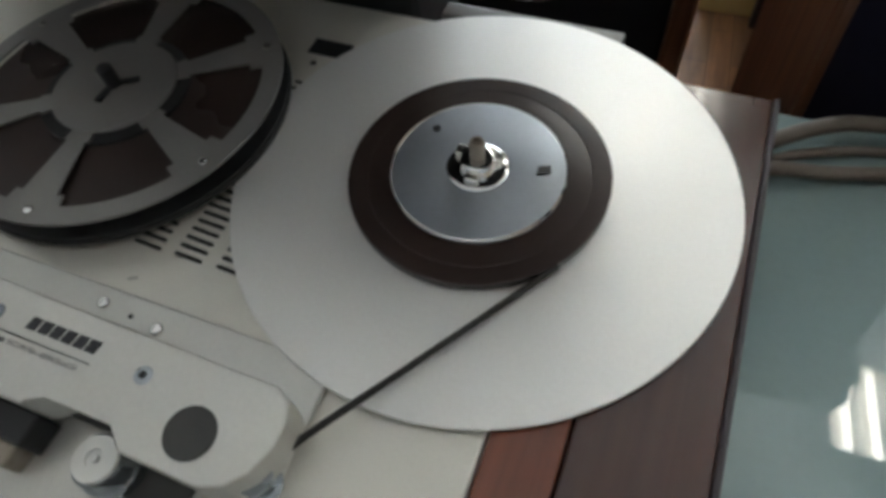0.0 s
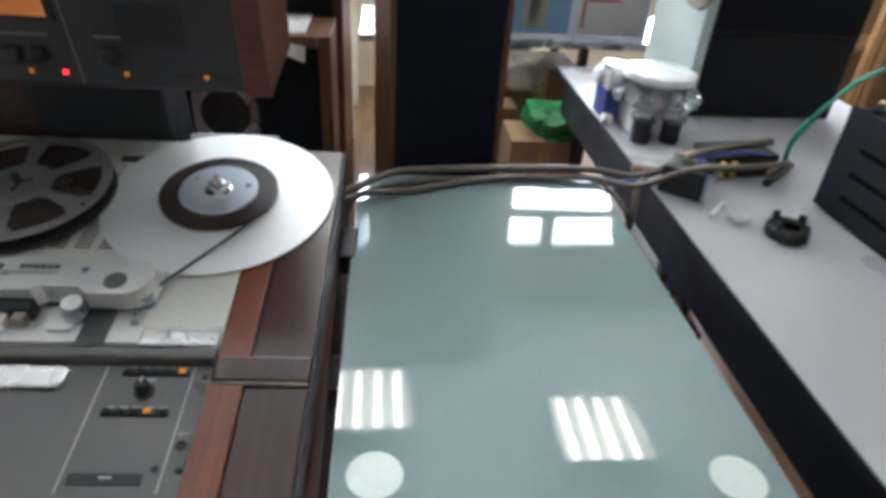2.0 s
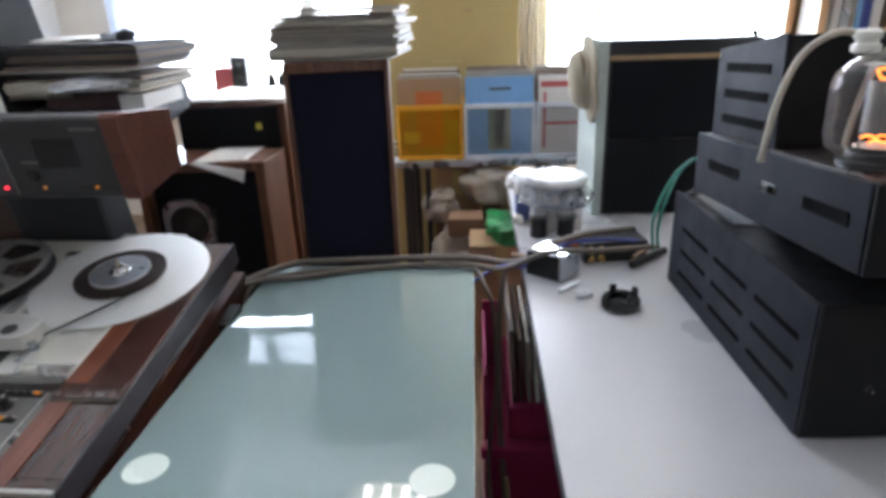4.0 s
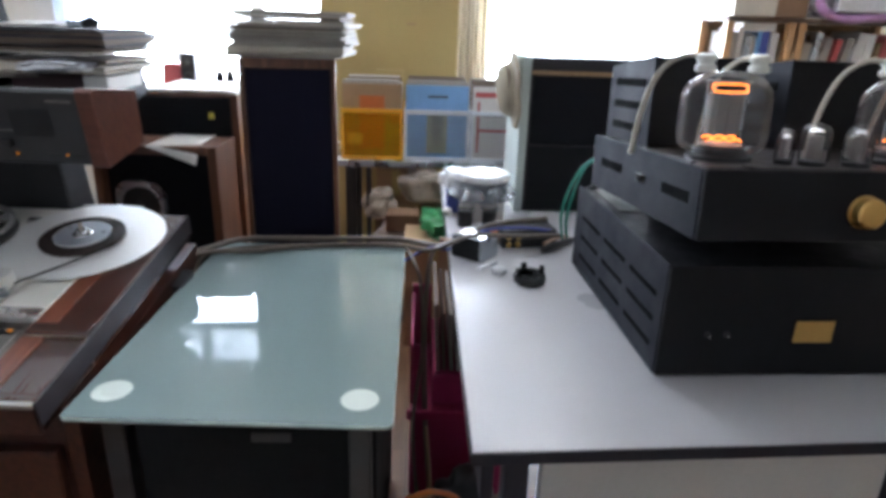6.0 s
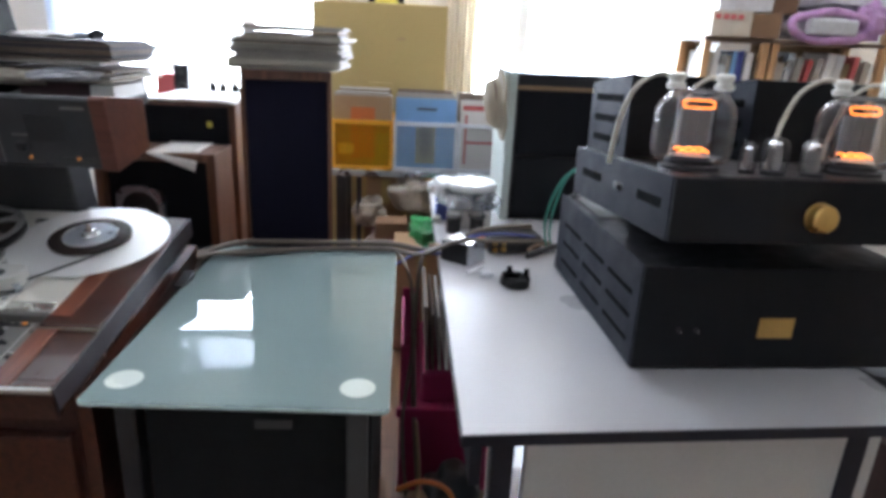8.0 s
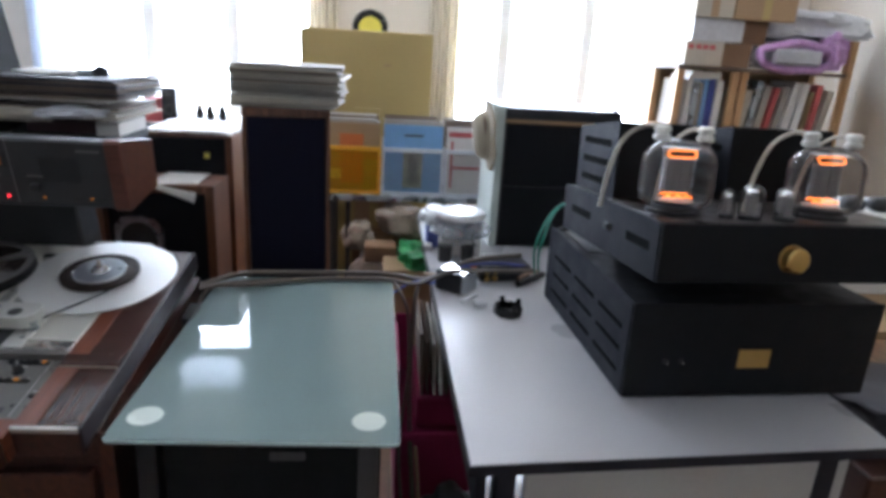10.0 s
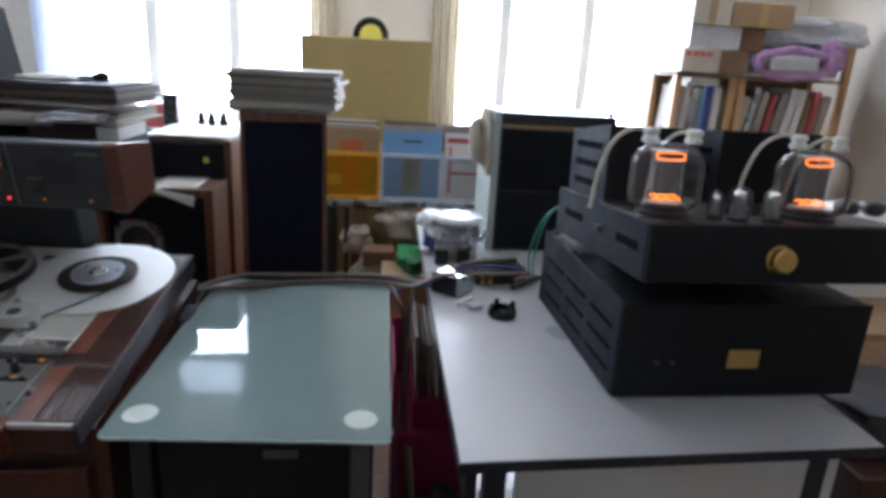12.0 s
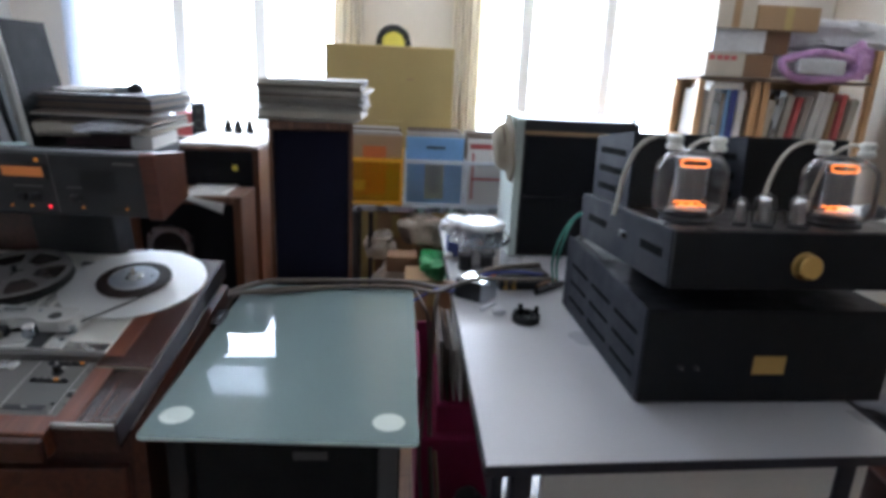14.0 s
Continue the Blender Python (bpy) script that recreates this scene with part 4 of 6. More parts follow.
part("top_sheet", B(0.475, 0.66, -0.30, -0.10, AZ + 0.0002, AZ + 0.0022), "dot_grey", amp, "thin dark grey sheet on the case top", AT)

UT = (0.470, -0.626, 3.5)
UZ0, UZ = 0.950, 1.060
# the upper case sits nearer the front edge, its front propped up a little
zone(turn=Matrix.Translation((-0.004, -0.045, -0.017)) @ Matrix.Translation((0, -0.13, 0.95)) @ Matrix.Rotation(radians(-3.6), 4, "X") @ Matrix.Translation((0, 0.13, -0.95)))
tamp = thing("valve_amplifier", 0.72, -0.40, 0.893, "black valve amplifier with glowing orange tubes and gold knob", "amplifier", "stacked amplifier cases")
UX0, UX1, UY0, UY1 = 0.470, 1.02, -0.626, -0.13
part("base", B(0.60, 0.88, -0.40, -0.16, AZ + 0.012, UZ0, bevel=0.004), "black_plastic", tamp, "", UT)
part("chassis", B(UX0 + 0.004, UX1 - 0.004, UY0 + 0.004, UY1, UZ0, UZ - 0.001, bevel=0.003), "black_crinkle", tamp, "", UT)
part("front_plate", B(UX0, UX1, UY0 - 0.004, UY0 + 0.0035, UZ0 - 0.002, UZ, bevel=0.002), "black_crinkle", tamp, "", UT)
part("side_plate", B(UX0 - 0.002, UX0 + 0.0035, UY0 + 0.004, UY1 + 0.008, UZ0 - 0.002, UZ, bevel=0.002), "grey_side", tamp, "dark slate side plate with slots", UT)
part("top_plate", B(UX0 + 0.006, UX1 - 0.006, UY0 + 0.006, -0.365, UZ, UZ + 0.002, bevel=0.0008), "card_black", tamp, "dark brown-black top plate", UT)
for y0, y1 in ((-0.59, -0.49), (-0.30, -0.18)):
    part("vent_slot", B(UX0 - 0.0032, UX0 - 0.0015, y0, y1, 1.000, 1.018), "slot_black", tamp, "", UT)
part("switch", B(UX0 - 0.004, UX0 - 0.0015, -0.42, -0.375, 1.000, 1.016, bevel=0.001), "black_disc", tamp, "", UT)
part("switch_lever", B(UX0 - 0.009, UX0 - 0.004, -0.403, -0.390, 1.002, 1.013, bevel=0.001), "black_plastic", tamp, "", UT)
kn = part("volume_knob", L(0.738, UY0 - 0.0275, 0.997, [(0.019, 0), (0.0235, 0.0025), (0.0245, 0.006), (0.0245, 0.0200), (0.0265, 0.021), (0.0265, 0.0236)], 48, "y"), "gold", tamp, "round brushed gold volume knob", UT)
# transformer cover at the rear
for x0, x1 in ((0.492, 0.680), (0.760, 1.01)):
    part("rear_cover", P([(-0.358, UZ), (-0.14, UZ), (-0.14, 1.208), (-0.358, 1.229)], x0, x1, "x", 0.003), "black_matt", tamp, "tall dark rear transformer cover", UT)
    part("cover_side", P([(-0.361, UZ), (-0.138, UZ), (-0.138, 1.210), (-0.361, 1.231)], x0 - 0.0045, x0, "x"), "grey_side", tamp, "slate grey cover side", UT)
    for z in (1.085, 1.128, 1.172):
        part("vent_slot", B(x0 - 0.0065, x0 - 0.0047, -0.325, -0.175, z, z + 0.015), "slot_black", tamp, "", UT)
part("rear_apron", B(0.6805, 0.755, -0.16, -0.14, UZ, 1.15, bevel=0.002), "black_matt", tamp, "", UT)


def power_tube(x, y):
    base = UZ + 0.002
    part("tube_base", L(x, y, base, [(0.052, 0), (0.052, 0.007), (0.044, 0.010), (0.042, 0.018)], 36), "black_plastic", tamp, "", UT)
    env = [(0.036, 0.010), (0.056, 0.013), (0.068, 0.024), (0.071, 0.040), (0.0705, 0.100), (0.067, 0.114), (0.056, 0.127), (0.040, 0.137), (0.020, 0.142), (0.001, 0.143)]
    part("glass_envelope", L(x, y, base, env, 48, cap=False), "glass", tamp, "clear glass envelope", UT)
    part("anode", P(rounded([(x - 0.029, y - 0.013), (x + 0.029, y - 0.013), (x + 0.029, y + 0.013), (x - 0.029, y + 0.013)], 0.011, 5), base + 0.041, base + 0.106), "anode", tamp, "grey anode box", UT)
    for k in range(3):
        cx = x - 0.020 + 0.020 * k
        part("rib", B(cx - 0.001, cx + 0.001, y - 0.0155, y - 0.0125, base + 0.042, base + 0.105), "anode", tamp, "", UT)
    # a hot loop above the anode and two hot wires below it
    loop = [(-0.027, 0.110), (0.0, 0.109), (0.027, 0.110), (0.029, 0.115), (0.027, 0.121), (0.0, 0.122), (-0.027, 0.121), (-0.029, 0.115), (-0.027, 0.110)]
    part("filament", tube([(x + u, y - 0.010 + 0.4 * (w - 0.115), base + w) for u, w in loop], 0.0012, 8, 4), "filament", tamp, "orange glowing filament", UT)
    for dy, w in ((-0.012, 0.031), (0.006, 0.035)):
        part("filament", tube([(x - 0.030 + 0.060 * k / 6, y + dy, base + w + (0.003 if k % 2 else 0)) for k in range(7)], 0.0015, 8, 4), "filament", tamp, "orange glowing filament", UT)
    for z in (0.024, 0.126):
        part("mica", disc(x, y, base + z, 0.036, 0.0010, 30), "ceramic", tamp, "", UT)
    for dx in (-0.034, 0.034):
        part("support_wire", disc(x + dx, y, base + 0.014, 0.0013, 0.112, 8), "zinc", tamp, "", UT)
    for dx, dy in ((-0.036, 0.012), (0.046, -0.004)):
        part("neck", L(x + dx, y + dy, base + 0.118, [(0.017, 0), (0.012, 0.012), (0.0095, 0.026)], 20), "glass", tamp, "", UT)
        part("top_cap", L(x + dx, y + dy, base + 0.140, [(0.0110, 0), (0.0165, 0.002), (0.0165, 0.010), (0.0130, 0.0115), (0.0130, 0.0165), (0.0160, 0.018), (0.0160, 0.025), (0.011, 0.029)], 24), "ceramic", tamp, "white ceramic top cap", UT)
        bow = ((0, 0, 0.160), (-0.030, 0.012, 0.166), (-0.064, 0.026, 0.140), (-0.084, 0.036, 0.080), (-0.094, 0.042, 0.0)) if dx < 0 else ((0, 0, 0.160), (-0.016, 0.03, 0.160), (-0.032, 0.062, 0.130), (-0.038, 0.085, 0.060), (-0.04, 0.095, 0.0))
        part("lead", tube([(x + dx + u, y + dy + v, base + w) for u, v, w in bow], 0.0042, 8, 6), "tan_paper", tamp, "pale insulated lead", UT)


power_tube(0.545, -0.520)
power_tube(0.853, -0.540)


def small_tube(x, y, r, h):
    b = UZ + 0.002
    part("tube_socket", disc(x, y, b, r * 0.95, 0.007, 20), "black_plastic", tamp, "", UT)
    part("small_tube", L(x, y, b + 0.006, [(r * 0.9, 0), (r, 0.004), (r, h * 0.72), (r * 0.85, h * 0.88), (r * 0.4, h * 0.97), (0.0008, h)], 24, cap=False), "glass", tamp, "small clear valve", UT)
    part("electrode", disc(x, y, b + 0.010, r * 0.5, h * 0.6, 12), "anode", tamp, "", UT)
    part("getter", L(x, y, b + h * 0.82, [(r * 0.55, h * 0.04), (r * 0.50, h * 0.08), (r * 0.3, h * 0.125), (0.0006, h * 0.14)], 20, cap=False), "chrome", tamp, "", UT)


for q in ((0.630, -0.568, 0.0145, 0.050), (0.672, -0.580, 0.0225, 0.062), (0.738, -0.592, 0.0215, 0.062), (0.775, -0.53, 0.014, 0.048)):
    small_tube(*q)


zone((-0.0233, 0.992), (-0.131, 1.15), (0, 1.069))
# ---- tall loudspeaker with record sleeves on top ----
tower = thing("tower_loudspeaker", -0.29, 0.37, 0, "tall walnut loudspeaker with a dark navy cloth front", "loudspeaker", "loudspeakers")
TX0, TX1, TY, TZ = -0.411, -0.168, 0.215, 1.098
TT = (-0.29, 0.215, 8.0)
part("cabinet", B(TX0, TX1, TY + 0.004, TY + 0.22, 0.02, TZ, bevel=0.003), "wood_cab", tower, "", TT)
bm = bmesh.new()
for a, b, lo, hi in ((TX0, TX0 + 0.012, 0.02, TZ), (TX1 - 0.012, TX1, 0.02, TZ), (TX0 + 0.012, TX1 - 0.012, TZ - 0.024, TZ), (TX0 + 0.012, TX1 - 0.012, 0.02, 0.05)):
    box(bm, a, b, TY - 0.012, TY + 0.0035, lo, hi, 0.0015)
part("front_frame", bm, "wood_cab", tower, "walnut front frame", TT)
part("grille_cloth", B(TX0 + 0.0125, TX1 - 0.0125, TY - 0.008, TY + 0.0036, 0.051, TZ - 0.0245, bevel=0.003), "cloth_navy", tower, "dark navy grille cloth", TT)
part("plinth", B(TX0 + 0.01, TX1 - 0.01, TY + 0.02, TY + 0.21, 0, 0.0195), "black_plastic", tower, "", TT)


def sleeve_stack(x0, x1, y0, y1, z, top, kinds, seed, group, label, jitter=0.010):
    rnd = random.Random(seed)
    k = 0
    while z < top:
        h = rnd.uniform(0.0028, 0.0080)
        a, b = rnd.uniform(-jitter, jitter), rnd.uniform(-jitter, jitter)
        bm = bmesh.new()
        nx = 10
        rows = []
        bend = rnd.uniform(0.0, 0.0022)
        for zz in (0, h):
            rows.append([[bm.verts.new((x0 + a + (x1 - x0) * i / nx, y, z + zz + bend * noise.noise(Vector((i * 0.5, seed, k))) * 0.5)) for i in range(nx + 1)] for y in (y0 + b, y1 + b)])
        for i in range(nx):
            lo, hi = rows
            bm.faces.new((lo[0][i], lo[1][i], lo[1][i + 1], lo[0][i + 1]))
            bm.faces.new((hi[0][i], hi[0][i + 1], hi[1][i + 1], hi[1][i]))
            bm.faces.new((lo[0][i], lo[0][i + 1], hi[0][i + 1], hi[0][i]))
            bm.faces.new((lo[1][i], hi[1][i], hi[1][i + 1], lo[1][i + 1]))
        for i in (0, nx):
            bm.faces.new((rows[0][0][i], rows[1][0][i], rows[1][1][i], rows[0][1][i]))
        turn = (0.5 * (x0 + x1), 0.5 * (y0 + y1), rnd.uniform(-3, 3))
        single("record_sleeve", bm, rnd.choice(kinds), label, "record sleeve", group, turn=turn)
        z += h + 0.0011
        k += 1
    return z


sleeve_stack(-0.440, -0.140, 0.200, 0.500, TZ + 0.001, 1.205, ("sleeve_edge", "sleeve_brown", "tan_paper", "sleeve_edge", "sleeve_dark"), 4, "sleeves on the tower loudspeaker", "worn grey record sleeve lying in a stack on the loudspeaker")

zone(turn=LEAN_PILE @ Matrix.Translation((-0.160, 0.235, -0.064)), size=(1.05, 1.05, 1.05))
# ---- things on the meter bridge ----
single("cardboard_box", B(-0.76, -0.592, -0.12, 0.10, 1.0785, 1.112, bevel=0.003), "maroon", "dark maroon flat box on the meter bridge", "box")
single("paper_pad", B(-0.590, -0.535, -0.13, 0.06, 1.0785, 1.112, bevel=0.002), "paper", "thick white pad of paper beside the brown box", "paper")
sleeve_stack(-0.825, -0.535, -0.13, 0.17, 1.1135, 1.135, ("tan_paper", "sleeve_edge", "sleeve_brown"), 8, "sleeves on the meter bridge", "pale paper sleeve sagging on a cardboard box", 0.016)
single("plastic_bag", lump(-0.63, -0.10, 1.128, 0.16, 0.16, 0.028, 3, 0.4, 4, 0.15), "grey_film", "crumpled clear plastic bag between record sleeves", "bag")
single("crumpled_paper", lump(-0.775, -0.115, 1.115, 0.15, 0.06, 0.038, 45, 0.4, 4, 0.12), "tan_paper", "creased cream paper sagging out of the pile", "paper")
ST = sleeve_stack(-0.820, -0.535, -0.13, 0.17, 1.154, 1.206, ("sleeve_dark", "sleeve_brown", "sleeve_dark", "sleeve_brown", "sleeve_edge"), 9, "sleeves on the meter bridge", "worn brown record sleeve lying in a loose stack", 0.014)
single("crumpled_paper", lump(-0.74, 0.02, ST - 0.004, 0.15, 0.14, 0.018, 5, 0.3, 3), "paper", "crumpled white papers on top of the sleeves", "paper")
single("small_trinket", lump(-0.625, 0.03, ST - 0.004, 0.035, 0.03, 0.028, 7, 0.5, 3), "black_plastic", "small dark figure-shaped trinket on the stack", "ornament")
single("small_trinket", lump(-0.66, 0.03, ST - 0.004, 0.04, 0.03, 0.020, 9, 0.5, 3), "zinc", "small grey metal trinket on the stack", "ornament")
zone(turn=LEAN_PILE @ Matrix.Translation((0, 0, -0.012)))
single("disc_case", B(-1.06, -0.92, -0.14, -0.04, 1.0785, 1.086, bevel=0.002), "glass_edge", "flat pale blue plastic case on the meter bridge", "case", turn=(-1.0, -0.03, 12))

zone(turn=LEAN_PILE @ Matrix.Translation((-0.058, 0.10, -0.060)), size=(1.076, 1.076, 1.076))
# leaning frames at the far end of the bridge
for k, (x, lean, w) in enumerate(((-0.925, 9, 0.012), (-0.948, 10, 0.010), (-0.985, 14, 0.022), (-1.06, 6, 0.06))):
    top = 1.385 - (0, 0.012, 0.018, 0.062)[k]
    m = B(x, x + w, -0.03, 0.18, 1.0705, top, bevel=0.003)
    bmesh.ops.rotate(m, verts=m.verts, cent=(x, 0, 1.0705), matrix=Matrix.Rotation(radians(-lean), 3, "Y"))
    ob = single("leaning_case", m, ("black_matt", "paper", "black_matt", "sleeve_dark")[k], "flat equipment case leaning upright on the meter bridge", "case", "leaning cases")
    trim = B(x - 0.0005, x + w + 0.0005, -0.034, -0.0305, 1.075, top - 0.004, bevel=0.001)
    bmesh.ops.rotate(trim, verts=trim.verts, cent=(x, 0, 1.0705), matrix=Matrix.Rotation(radians(-lean), 3, "Y"))
    part("edge_trim", trim, ("paper", "zinc", "grey_film", "sleeve_brown")[k], ob, "pale worn edge")
single("black_box", B(-1.28, -0.99, -0.15, -0.05, 1.0785, 1.125, bevel=0.004), "black_plastic", "black box on the meter bridge below the leaning cases", "box")

zone((-0.008, 1.057), (-0.086, 1.15), (0, 1.10))
# ---- loudspeakers behind the console ----
spk = thing("large_loudspeaker", -0.66, 0.62, 0, "large walnut loudspeaker with a black front and yellow badge", "loudspeaker", "loudspeakers")
part("cabinet", B(-0.80, -0.500, 0.455, 0.80, 0.02, 0.945, bevel=0.003), "wood_cab", spk)
part("grille_cloth", B(-0.798, -0.520, 0.440, 0.4548, 0.03, 0.940, bevel=0.004), "cloth_black", spk, "black grille cloth")
part("badge", B(-0.582, -0.566, 0.4375, 0.4405, 0.880, 0.897, bevel=0.001), "yellow_label", spk, "small yellow badge")
part("plinth", B(-0.79, -0.51, 0.47, 0.79, 0, 0.0195), "black_plastic", spk)
bm = bmesh.new()
n = 14
g = [[bm.verts.new((-0.79 + 0.285 * i / n, 0.46 + 0.30 * j / n, 0.951 + 0.006 * noise.noise(Vector((i * 0.5, j * 0.5, 2))) + (0.004 if 0 < i < n else 0))) for j in range(n + 1)] for i in range(n + 1)]
for i in range(n):
    for j in range(n):
        bm.faces.new((g[i][j], g[i + 1][j], g[i + 1][j + 1], g[i][j + 1]))
ob = single("white_cloth", bm, "paper", "white sheet lying flat on the large loudspeaker", "sheet")
ob.modifiers.new("thickness", "SOLIDIFY").thickness = 0.006

zone((-0.006, 1.05), (-0.041, 1.15), (0, 1.06))
spb = thing("wooden_loudspeaker", -0.68, 0.38, 0, "brown open loudspeaker box with a round woofer under the meter bridge", "loudspeaker", "loudspeakers")
for x in (-0.545, -0.86):
    part("side_panel", B(x, x + 0.025, 0.24, 0.44, 0.30, 0.862, bevel=0.002), "wood_cab", spb, "brown wooden side")
part("top_panel", B(-0.835, -0.545, 0.24, 0.44, 0.838, 0.862, bevel=0.002), "wood_cab", spb, "brown wooden top")
part("baffle", B(-0.8345, -0.5455, 0.268, 0.285, 0.30, 0.8375), "cloth_black", spb)
WX, WZ = -0.748, 0.692
bm = bmesh.new()
loops = []
for y, outer in ((0.256, False), (0.253, True), (0.259, True), (0.267, True)):
    loop = []
    for k in range(64):
        a = 2 * math.pi * k / 64
        c, d = math.cos(a), math.sin(a)
        r = 0.052 if not outer else (0.066 if y < 0.258 else 0.068) / (abs(c) ** 4.5 + abs(d) ** 4.5) ** (1 / 4.5)
        loop.append(bm.verts.new((WX + r * c, y, WZ + r * d)))
    loops.append(loop)
for lo, hi in zip(loops, loops[1:]):
    for k in range(64):
        bm.faces.new((lo[k - 1], lo[k], hi[k], hi[k - 1]))
part("woofer_frame", bm, "zinc", spb, "dull grey woofer frame with rounded corners")
for dx, dz in ((-1, -1), (-1, 1), (1, -1), (1, 1)):
    part("bolt", disc(WX + dx * 0.049, 0.251, WZ + dz * 0.049, 0.004, 0.004, 14, "y", 0.001), "black_plastic", spb)
part("woofer_cone", L(WX, 0.258, WZ, [(0.053, 0.0), (0.046, 0.002), (0.02, 0.009), (0.014, 0.007), (0.0005, 0.004)], 48, "y", cap=False), "black_rubber", spb, "black woofer cone")
part("box_stand", B(-0.84, -0.54, 0.25, 0.435, 0, 0.2995), "black_plastic", spb)
bm = bmesh.new()
rows = [[bm.verts.new((-0.70 + 0.13 * i / 6, 0.22 + 0.18 * j / 6, 0.8665 - (0.05 * max(0, (0.26 - (0.22 + 0.18 * j / 6)) / 0.04) * (i / 6) if j < 2 else 0))) for j in range(7)] for i in range(7)]
for i in range(6):
    for j in range(6):
        bm.faces.new((rows[i][j], rows[i + 1][j], rows[i + 1][j + 1], rows[i][j + 1]))
ob = single("paper_sheet", bm, "paper", "cream paper sheet drooping over the wooden loudspeaker", "paper")
ob.modifiers.new("thickness", "SOLIDIFY").thickness = 0.002

zone()
# small things on the window side table
tab = thing("side_table", -1.15, 2.1, 0, "plain pale side table below the window", "table")
part("table_top", B(-1.75, -0.55, 1.84, 2.42, 0.868, 0.898, bevel=0.003), "modesty", tab)
part("front_edge", B(-1.75, -0.55, 1.834, 1.8395, 0.872, 0.899, bevel=0.001), "dot_grey", tab, "dark edge strip")
for x in (-1.70, -0.60):
    for y in (1.89, 2.37):
        part("leg", B(x - 0.02, x + 0.02, y - 0.02, y + 0.02, 0, 0.8675, bevel=0.002), "white_paint", tab)
ob = single("small_loudspeaker", B(-1.225, -1.150, 1.88, 2.02, 0.899, 1.083, bevel=0.004), "black_plastic", "small dark grey desktop loudspeaker on the side table", "loudspeaker")
part("driver", L(-1.187, 1.876, 0.965, [(0.030, 0.003), (0.027, 0.001), (0.010, 0.006), (0.0005, 0.004)], 28, "y", cap=False), "dot_grey", ob, "grey round driver cone")
part("tweeter", L(-1.187, 1.876, 1.040, [(0.015, 0.003), (0.012, 0.001), (0.0005, 0.0)], 20, "y", cap=False), "dot_grey", ob)
single("pink_box", B(-1.33, -1.235, 1.90, 2.04, 0.899, 1.03, bevel=0.003), "sleeve_red", "reddish carton beside the small loudspeaker", "box")
for x in (-1.040, -0.985, -0.920):
    cup = thing("jar", x, 1.93, 0.899, "small dark jar with a pale lid on the side table", "jar", "jars on the side table")
    part("jar_body", L(x, 1.93, 0.899, [(0.020, 0), (0.023, 0.004), (0.023, 0.075), (0.017, 0.084)], 20), "black_plastic", cup)
    part("lid", disc(x, 1.93, 0.9835, 0.020, 0.018, 20, "z", 0.002), "paper", cup)


zone((-0.034, 0.98), (0.0405, 1.15), (0.063, 1.07))
# ---- record crates on a shelf ----
shelf = thing("crate_shelf", 0.2, 1.15, 0, "dark shelf carrying record crates", "shelf")
part("board", B(-0.50, 1.10, 0.99, 1.40, 0.560, 0.586, bevel=0.003), "zinc", shelf, "grey shelf board")
for x in (-0.25, 0.35, 1.05):
    for y in (1.01, 1.37):
        part("post", B(x - 0.016, x + 0.016, y - 0.016, y + 0.016, -0.0588, 0.5595, bevel=0.002), "black_plastic", shelf)


def record_crate(x0, x1, material, front, printed, label, seed):
    rnd = random.Random(seed)
    y0, y1, z0, z1 = 1.010, 1.33, 0.587, 0.795
    cr = thing("record_crate", (x0 + x1) / 2, 1.17, z0, label, "crate", "record crates")
    bm = bmesh.new()
    for a, b, lo, hi in ((x0, x0 + 0.012, z0, z1), (x1 - 0.012, x1, z0, z1), (x0 + 0.012, x1 - 0.012, z1 - 0.018, z1), (x0 + 0.012, x1 - 0.012, z0, z0 + 0.014)):
        box(bm, a, b, y0, y0 + 0.008, lo, hi, 0.002)
    part("front_frame", bm, material, cr)
    part("bottom", B(x0, x1, y0 + 0.009, y1, z0, z0 + 0.005), material, cr)
    part("back", B(x0, x1, y1, y1 + 0.006, z0, z1), material, cr)
    for x in (x0, x1 - 0.004):
        part("side", B(x, x + 0.004, y0 + 0.0085, y1 - 0.001, z0 + 0.006, z1), material, cr)
    part("front_film", B(x0 + 0.012, x1 - 0.012, y0 + 0.003, y0 + 0.005, z0 + 0.014, z1 - 0.018), "film_yellow" if material == "crate_yellow" else "crate_film", cr, "see-through crate front", smooth=False)
    first = single("record_sleeve", B(x0 + 0.006, x1 - 0.006, y0 + 0.016, y0 + 0.021, z0 + 0.006, z0 + 0.305), front, "colourful record sleeve facing out of the crate", "record sleeve", "sleeves in the crates")
    w = x1 - x0
    for kind, a, b, lo, hi in printed:
        part("print", B(x0 + w * a, x0 + w * b, y0 + 0.0145, y0 + 0.0156, z0 + 0.305 * lo, z0 + 0.305 * hi), kind, first)
    for k in range(11):
        y = y0 + 0.034 + 0.022 * k
        single("record_sleeve", B(x0 + 0.007 + rnd.uniform(0, 0.004), x1 - 0.007 - rnd.uniform(0, 0.02), y, y + 0.006, z0 + 0.006, z0 + 0.305 + rnd.uniform(-0.004, 0.018)), rnd.choice(("paper", "paper", "sleeve_edge", "sleeve_brown")), "pale record sleeve standing in the crate", "record sleeve", "sleeves in the crates")


